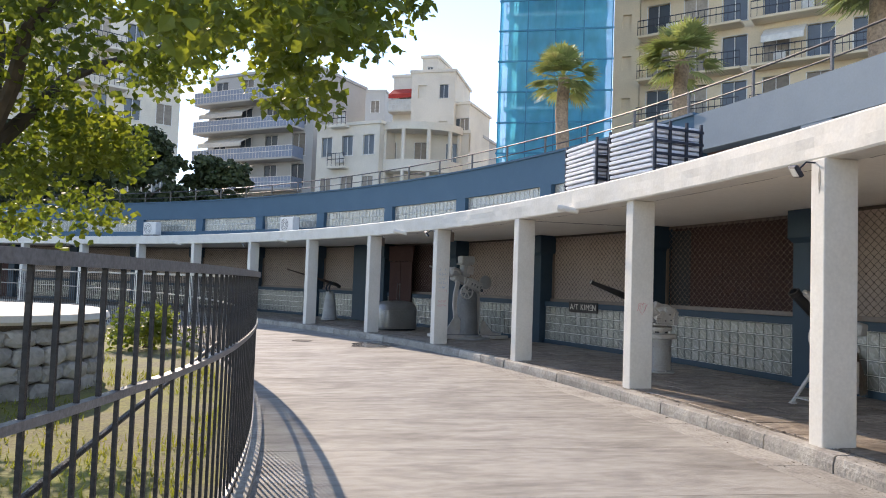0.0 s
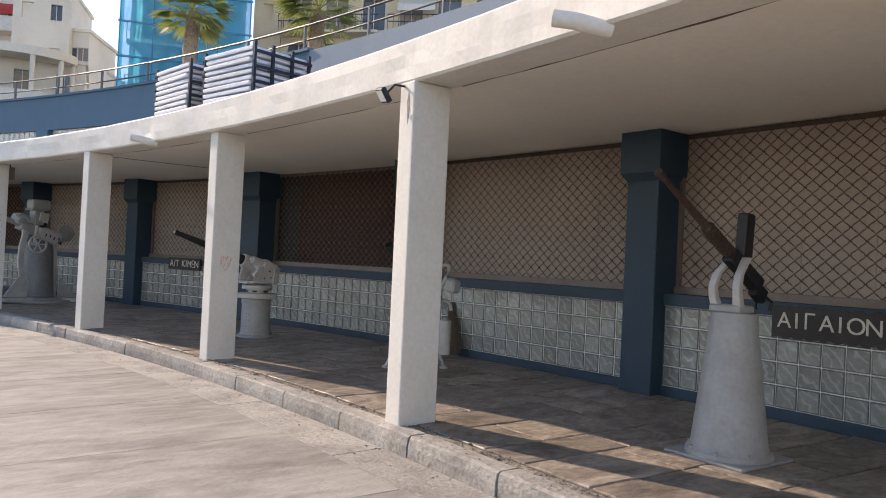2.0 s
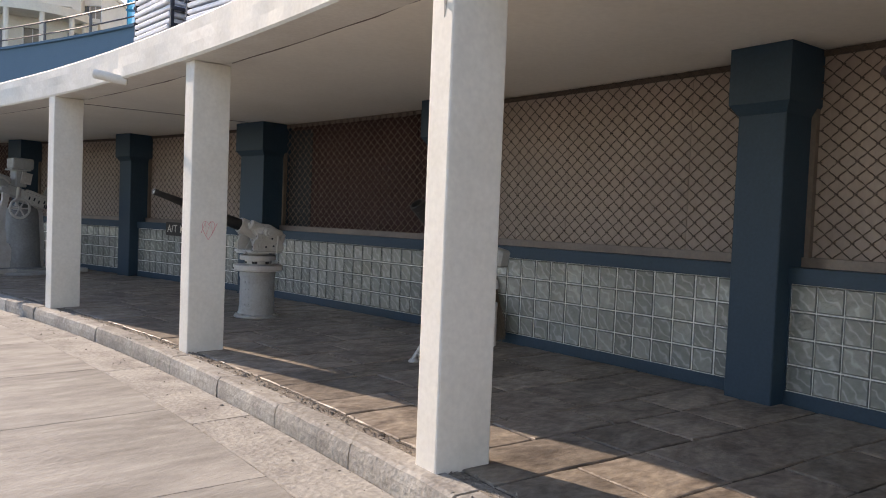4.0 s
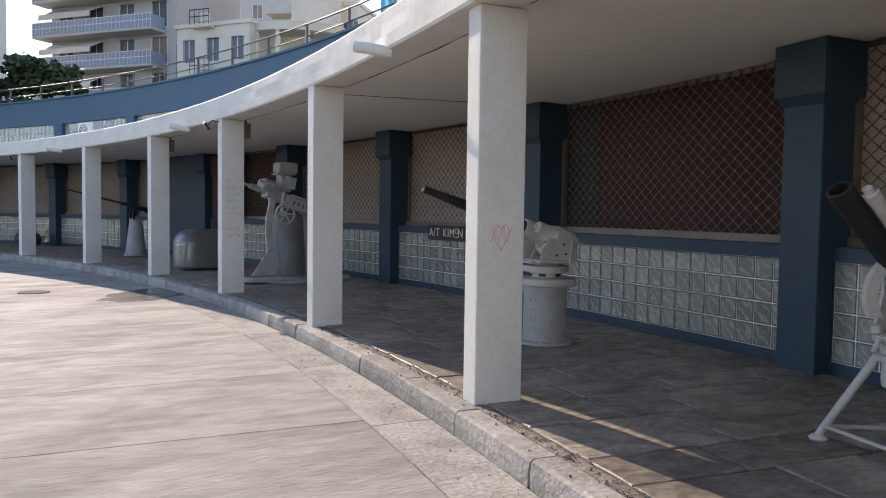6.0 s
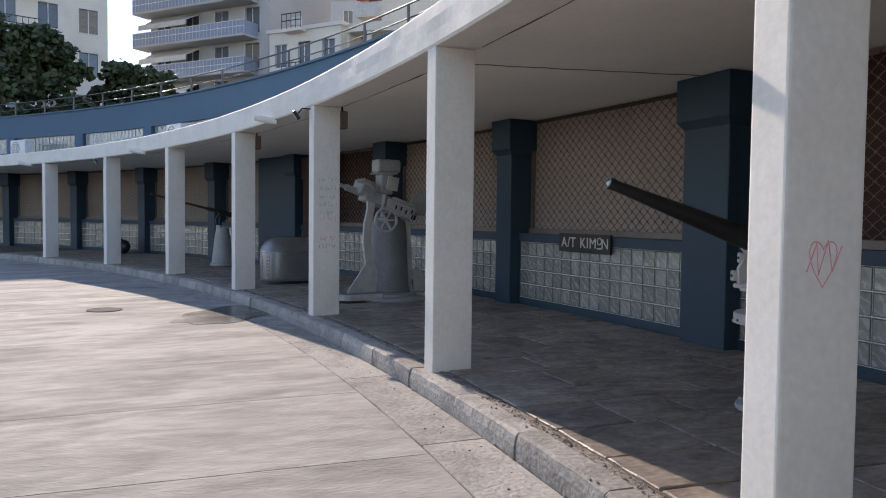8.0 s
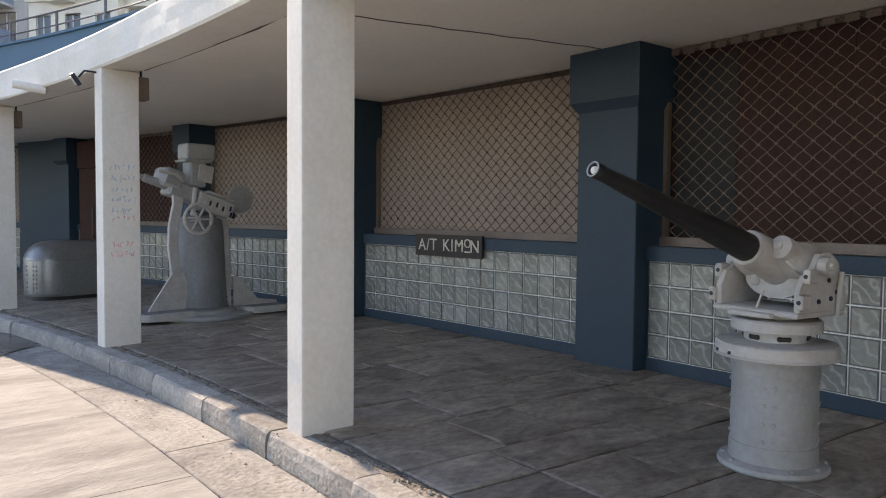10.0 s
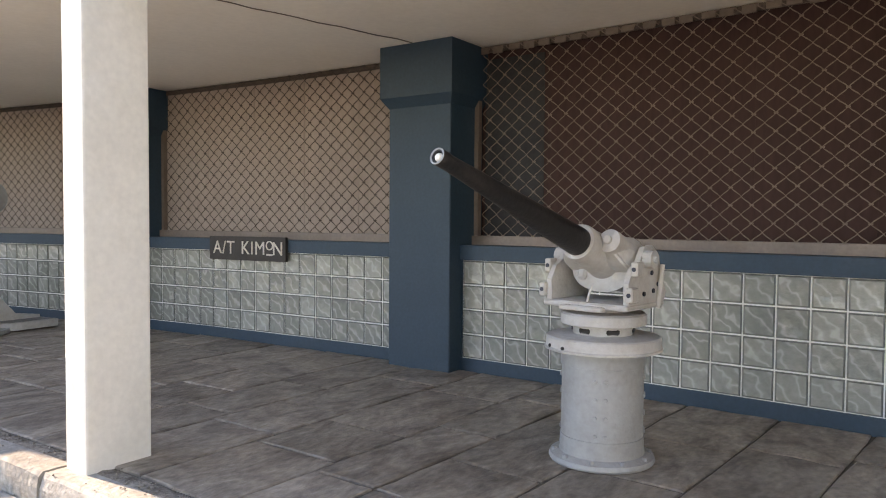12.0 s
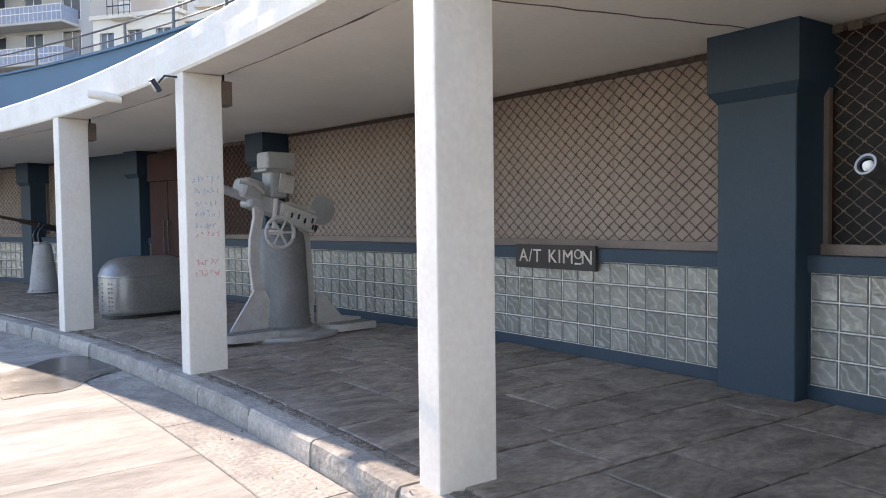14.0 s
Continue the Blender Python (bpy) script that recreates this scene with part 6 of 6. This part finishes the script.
building("roof_tower", "narrow pale stair tower with a water tank", spot(98.2, 68), spot(97.0, 67.5), 4.0, 12.0, 22.6, M_CREAM, 4, 1, (0.5, 0.8, 1.0), (), (), None, 0.0, 7)
building("red_awning_house", "pale house with a red awning over its balcony", spot(100.4, 70), spot(98.3, 69), 6.0, 4.0, 21.2, M_CREAM, 5, 1, (1.6, 1.8, 0.4), [(4, 0.0, 2.9)], [(4, 0.0, 2.8, M_RED)], M_AWN, 0.2, 8)
building("low_house", "small pale house in the distance", spot(105.5, 90), spot(101.0, 88), 8.0, 4.0, 24.5, M_GREYB, 6, 3, (1.0, 1.4, 0.9), (), (), None, 0.5, 9)
for i, (a0, a1, d, z) in enumerate(((95.8, 94.4, 66, 17.8), (94.6, 93.3, 70, 15.6), (93.6, 92.0, 74, 13.8))):
    building("terraced_house", "pale terraced house stepping down the street", spot(a0, d), spot(a1, d - 0.6), 6.0, 4.0, z, M_CREAM if i != 1 else M_GREYB, 4, 2, (0.8, 1.3, 0.9), (), (), None, 0.5, 10 + i)
building("corner_block", "tall beige-grey apartment block in the distance", spot(127.5, 60), spot(116.3, 63), 9.0, 4.0, 21.5, M_CREAM, 6, 5, (1.2, 1.6, 0.8), [(f, 1.0, 8.0) for f in range(1, 6)], (), None, 0.4, 14, 1.2)
building("long_balcony_block", "beige apartment block with railed balconies", spot(81.4, 51.5), spot(64.6, 48.5), 9.0, 4.0, 27.6, M_BEIGE, 8, 6, (1.5, 2.0, 0.3), [(f, 0.2, 6.8) for f in range(1, 8)] + [(f, 7.4, 15.0) for f in range(1, 8)], [(4, 8.0, 10.4, M_AWN), (6, 1.0, 4.0, M_AWN)], None, 0.55, 15, 1.2)
building("plain_gable", "plain beige gable wall of the apartment block", spot(83.4, 51.8), spot(81.45, 51.6), 9.0, 4.0, 27.6, M_BEIGE, 8, 1, (0.6, 1.0, 1.0), (), (), None, 0.0, 16, skip=[(f, 0) for f in range(8)])

# building wrapped in blue scaffold netting
a, b = Vector((*spot(92.2, 46), 4.0)), Vector((*spot(83.5, 45.5), 4.0))
w = (b - a).length
x = (b - a).normalized()
t = thing("scaffolded_building", Matrix(((x.x, -x.y, 0, a.x), (x.y, x.x, 0, a.y), (0, 0, 1, 4.0), (0, 0, 0, 1))), "building wrapped in bright blue scaffold netting", "building")
bm = BM()
box(bm, 0.4, w - 0.4, 0.9, 8.0, 0, 24)
part("shell", bm, M_GREYB, t)
for f in range(8):
    bm = BM()
    box(bm, 0.3, w - 0.3, 0.25, 0.898, f * 3.0 + 2.72, f * 3.0 + 2.92)
    slab = part("balcony", bm, M_CREAM, t)
    bm = BM()
    for z in (0.5, 0.95):
        box(bm, 0.3, w - 0.3, 0.27, 0.30, f * 3.0 + 2.92 + z, f * 3.0 + 2.96 + z)
    for i in range(16):
        box(bm, 0.3 + (w - 0.65) * i / 15, 0.34 + (w - 0.65) * i / 15, 0.301, 0.32, f * 3.0 + 2.921, f * 3.0 + 3.9)
    part("balcony_rail", bm, M_DSTEEL, slab, kind="stuff")
    for c in range(4):
        bm = BM()
        x0 = 0.7 + c * (w - 1.4) / 4 + (0.3 if f % 2 else 0.0)
        box(bm, x0, x0 + 1.0, 0.86, 0.898, f * 3.0 + 0.25, f * 3.0 + 2.3)
        part("window", bm, M_PANE, t)
bm = BM()
k, hh = 28, 48
g = [[bm.verts.new((w * i / k, 0.04 * noise.noise((i * 0.9, j * 0.7, 1)) + 0.06 * math.sin(j * math.pi / 4) ** 2, 24 * j / hh)) for i in range(k + 1)] for j in range(hh + 1)]
for j in range(hh):
    for i in range(k):
        bm.faces.new((g[j][i], g[j][i + 1], g[j + 1][i + 1], g[j + 1][i]))
part("netting", bm, M_NET, t, "bright blue netting", smooth=True)
bm = BM()
for s in (0.0, w):
    box(bm, s - 0.02, s + 0.02, 0.02, 1.0, 0, 24)
part("netting_side", bm, M_NET, t)
for j in range(13):
    bm = BM()
    box(bm, -0.1, w + 0.1, -0.06, 0.02, j * 1.95, j * 1.95 + 0.10)
    part("deck", bm, M_NETDARK, t)
for i in range(5):
    bm = BM()
    rod(bm, (w * i / 4, -0.07, 0), (w * i / 4, -0.07, 24.2), 0.035, n=8)
    part("standard", bm, M_NETDARK, t)


# ---- forecourt slabs, gutter, kerb stones and stone flags, piece by piece ----
def sector(r0, r1, half_deg, z0, z1, bevel=0.0, r_ref=None):
    """A slab in local axes of at(r_ref, th): the tile between two rings."""
    bm = BM()
    rows = []
    k = 2
    for i in range(k + 1):
        a = radians(-half_deg + 2 * half_deg * i / k)
        rows.append([bm.verts.new((r * math.sin(a), r * math.cos(a) - r_ref, z)) for r, z in ((r0 + bevel, z1), (r1 - bevel, z1), (r1, z1 - bevel), (r1, z0), (r0, z0), (r0, z1 - bevel))])
    for a, b in zip(rows, rows[1:]):
        for i in range(6):
            j = (i + 1) % 6
            bm.faces.new((a[i], a[j], b[j], b[i]))
    bm.faces.new(rows[0])
    bm.faces.new(rows[-1][::-1])
    bmesh.ops.recalc_face_normals(bm, faces=bm.faces[:])
    return bm


SLAB_DEG = 2.6
lot = thing("road", Matrix.Identity(4), "pale worn concrete forecourt in wide slabs", "road", kind="structure")
half = SLAB_DEG / 2 - math.degrees(0.004 / 33.5)
SL = mesh_of("concrete_slab", sector(30.95, 35.66, half, -0.06, 0.0, 0.004, 33.4), M_LOT)
rnd = random.Random(2)
n = int((TH1 - TH0) / SLAB_DEG)
for i in range(n):
    piece("concrete_slab", SL, lot, at(33.4, TH0 + (i + 0.5) * SLAB_DEG, 0) @ Matrix.Rotation(radians(rnd.uniform(-0.05, 0.05)), 4, "Y"))
GT = mesh_of("gutter_slab", sector(35.675, R_KERB - 0.006, 1.55 - 0.01, -0.06, -0.004, 0.006, 35.9), M_KERB)
n = int((TH1 - TH0) / 3.1)
for i in range(n):
    piece("gutter_slab", GT, lot, at(35.9, TH0 + (i + 0.5) * 3.1, 0) @ Matrix.Rotation(radians(0.6), 4, "X"))

kerb = thing("kerb", Matrix.Identity(4), "worn pale concrete kerb stones along the gallery", "kerb", kind="structure")
kd = 1.52
KS = []
for v in range(4):
    bm = BM()
    rv = random.Random(v)
    k = 6
    rows = []
    for i in range(k + 1):
        a = radians(-(kd / 2 - 0.012) + (kd - 0.024) * i / k)
        j = [rv.uniform(-0.006, 0.006) for _ in range(4)]
        prof = ((R_KERB + 0.0, -0.06), (R_KERB + j[0] * 0.5, 0.075 + j[1]), (R_KERB + 0.012 + j[0], 0.134 + j[2]), (R_KERB + 0.034 + j[3], 0.149 + j[1] * 0.4), (R_KERB + 0.165, 0.150), (R_KERB + 0.17, -0.06))
        rows.append([bm.verts.new((r * math.sin(a), r * math.cos(a) - R_KERB, z)) for r, z in prof])
    for a, b in zip(rows, rows[1:]):
        for i in range(6):
            jn = (i + 1) % 6
            bm.faces.new((a[i], a[jn], b[jn], b[i]))
    bm.faces.new(rows[0])
    bm.faces.new(rows[-1][::-1])
    bmesh.ops.recalc_face_normals(bm, faces=bm.faces[:])
    KS.append(mesh_of("kerb_stone", bm, M_KERB))
n = int((TH1 - TH0) / kd)
for i in range(n):
    piece("kerb_stone", KS[rnd.randrange(4)], kerb, at(R_KERB + rnd.uniform(-0.006, 0.006), TH0 + (i + 0.5) * kd, rnd.uniform(-0.006, 0.003)) @ Matrix.Rotation(radians(rnd.uniform(-0.3, 0.3)), 4, "Z"))

# flags: courses that run outwards, each cut into stones of uneven length
FLAG = {}


def flag_mesh(w, l, v):
    key = (round(w, 3), round(l, 3), v)
    if key not in FLAG:
        bm = BM()
        rv = random.Random(int(w * 7000) + int(l * 900) + v)
        k, q = 4, 4
        ring_pts = []
        for i in range(k):
            ring_pts.append((-w / 2 + w * i / k, -l / 2))
        for i in range(q):
            ring_pts.append((w / 2, -l / 2 + l * i / q))
        for i in range(k):
            ring_pts.append((w / 2 - w * i / k, l / 2))
        for i in range(q):
            ring_pts.append((-w / 2, l / 2 - l * i / q))
        pts = [(x * (1 + rv.uniform(-0.035, 0.012)), y * (1 + rv.uniform(-0.022, 0.008))) for x, y in ring_pts]
        a = [bm.verts.new((x, y, -0.05)) for x, y in pts]
        b = [bm.verts.new((x, y, -0.004 + rv.uniform(-0.002, 0.0))) for x, y in pts]
        c = [bm.verts.new((x * 0.965, y * 0.975, rv.uniform(-0.002, 0.002))) for x, y in pts]
        n = len(pts)
        for p, s in ((a, b), (b, c)):
            for i in range(n):
                j = (i + 1) % n
                bm.faces.new((p[i], p[j], s[j], s[i]))
        m = bm.verts.new((0, 0, 0.002))
        for i in range(n):
            bm.faces.new((c[i], c[(i + 1) % n], m))
        FLAG[key] = mesh_of("stone_flag", bm, M_FLAG)
    return FLAG[key]


r_in, r_out = R_KERB + 0.262, R_GLASS - 0.012
far = BM()
th = 4.0
rnd = random.Random(8)
count = 0
while th < 62:
    wd = rnd.choice((0.40, 0.48, 0.56, 0.62))
    deg = math.degrees(wd / 37.6)
    cuts = [r_in]
    while cuts[-1] < r_out - 0.45:
        cuts.append(cuts[-1] + rnd.choice((0.55, 0.70, 0.85, 1.0)))
    cuts[-1] = r_out
    if cuts[-1] - cuts[-2] < 0.3:
        cuts.pop(-2)
    for a, b in zip(cuts, cuts[1:]):
        l = round(b - a - 0.010, 3)
        w = round(wd * (a + b) / 2 / 37.6 - 0.009, 3)
        tilt = Matrix.Rotation(radians(rnd.uniform(-0.14, 0.14)), 4, "X") @ Matrix.Rotation(radians(rnd.uniform(-0.2, 0.2)), 4, "Y")
        m = at((a + b) / 2, th + deg / 2, Z_FLOOR + rnd.uniform(-0.002, 0.003)) @ tilt
        if 10.0 < th < 36.5 and count < 300:
            piece("stone_flag", flag_mesh(w, l, rnd.randrange(3)), pavement, m)
            count += 1
        else:
            me = flag_mesh(w, l, 0)
            far.from_mesh(me)
            far.verts.ensure_lookup_table()
            for v in far.verts[-len(me.vertices):]:
                v.co = m @ v.co
    th += deg
part("stone_flag", far, M_FLAG, pavement, kind="stuff")

# mortar rubble along the kerb and small loose stones
vs, fs = [], []
rnd = random.Random(31)
for i in range(2600):
    th = rnd.uniform(9, 40)
    r = rnd.gauss(R_KERB + 0.215, 0.03) if rnd.random() < 0.8 else rnd.gauss(R_KERB - 0.06, 0.12)
    z = 0.147 if r > R_KERB + 0.02 else -0.004
    s = abs(rnd.gauss(0, 0.004)) + 0.0025
    p = ring(r, th, z + s * 0.3)
    i0 = len(vs)
    vs += [p + Vector((rnd.uniform(0.6, 1.4) * s * dx, rnd.uniform(0.6, 1.4) * s * dy, rnd.uniform(0.5, 1.0) * s * dz)) for dx, dy, dz in ((1, 0, 0), (-1, 0, 0), (0, 1, 0), (0, -1, 0), (0, 0, 1), (0, 0, -1))]
    fs += [(i0 + a, i0 + b, i0 + c) for a, b, c in ((0, 2, 4), (2, 1, 4), (1, 3, 4), (3, 0, 4), (2, 0, 5), (1, 2, 5), (3, 1, 5), (0, 3, 5))]
me = bpy.data.meshes.new("rubble")
me.from_pydata(vs, [], fs)
me.materials.append(M_RUBBLE)
tagged(new("rubble", me), "crumbled mortar and grit along the kerb", "rubble", kind="stuff")

# dark patch by the kerb and a drain cover in the forecourt
bm = BM()
c = ring(35.55, 36.4, 0.0045)
vs = [bm.verts.new(c + Vector((math.cos(a) * (0.55 + 0.22 * noise.noise((math.cos(a) * 1.6, math.sin(a) * 1.6, 2))), math.sin(a) * (1.0 + 0.4 * noise.noise((math.cos(a) * 2, math.sin(a) * 2, 5))), 0))) for a in [2 * math.pi * i / 40 for i in range(40)]]
bm.faces.new(vs)
tagged(part("damp_patch", bm, M_DARKPATCH), "dark smooth patch on the concrete by the kerb", "stain")
t = thing("drain_cover", pose(-4.0, 17.3, 0.001), "round iron drain cover set in the concrete", "drain cover")
bm = BM()
lathe(bm, [(0.24, -0.01), (0.24, 0.008), (0.22, 0.012), (0.2, 0.006), (0.05, 0.007)], 28)
part("lid", bm, M_GRIT, t)
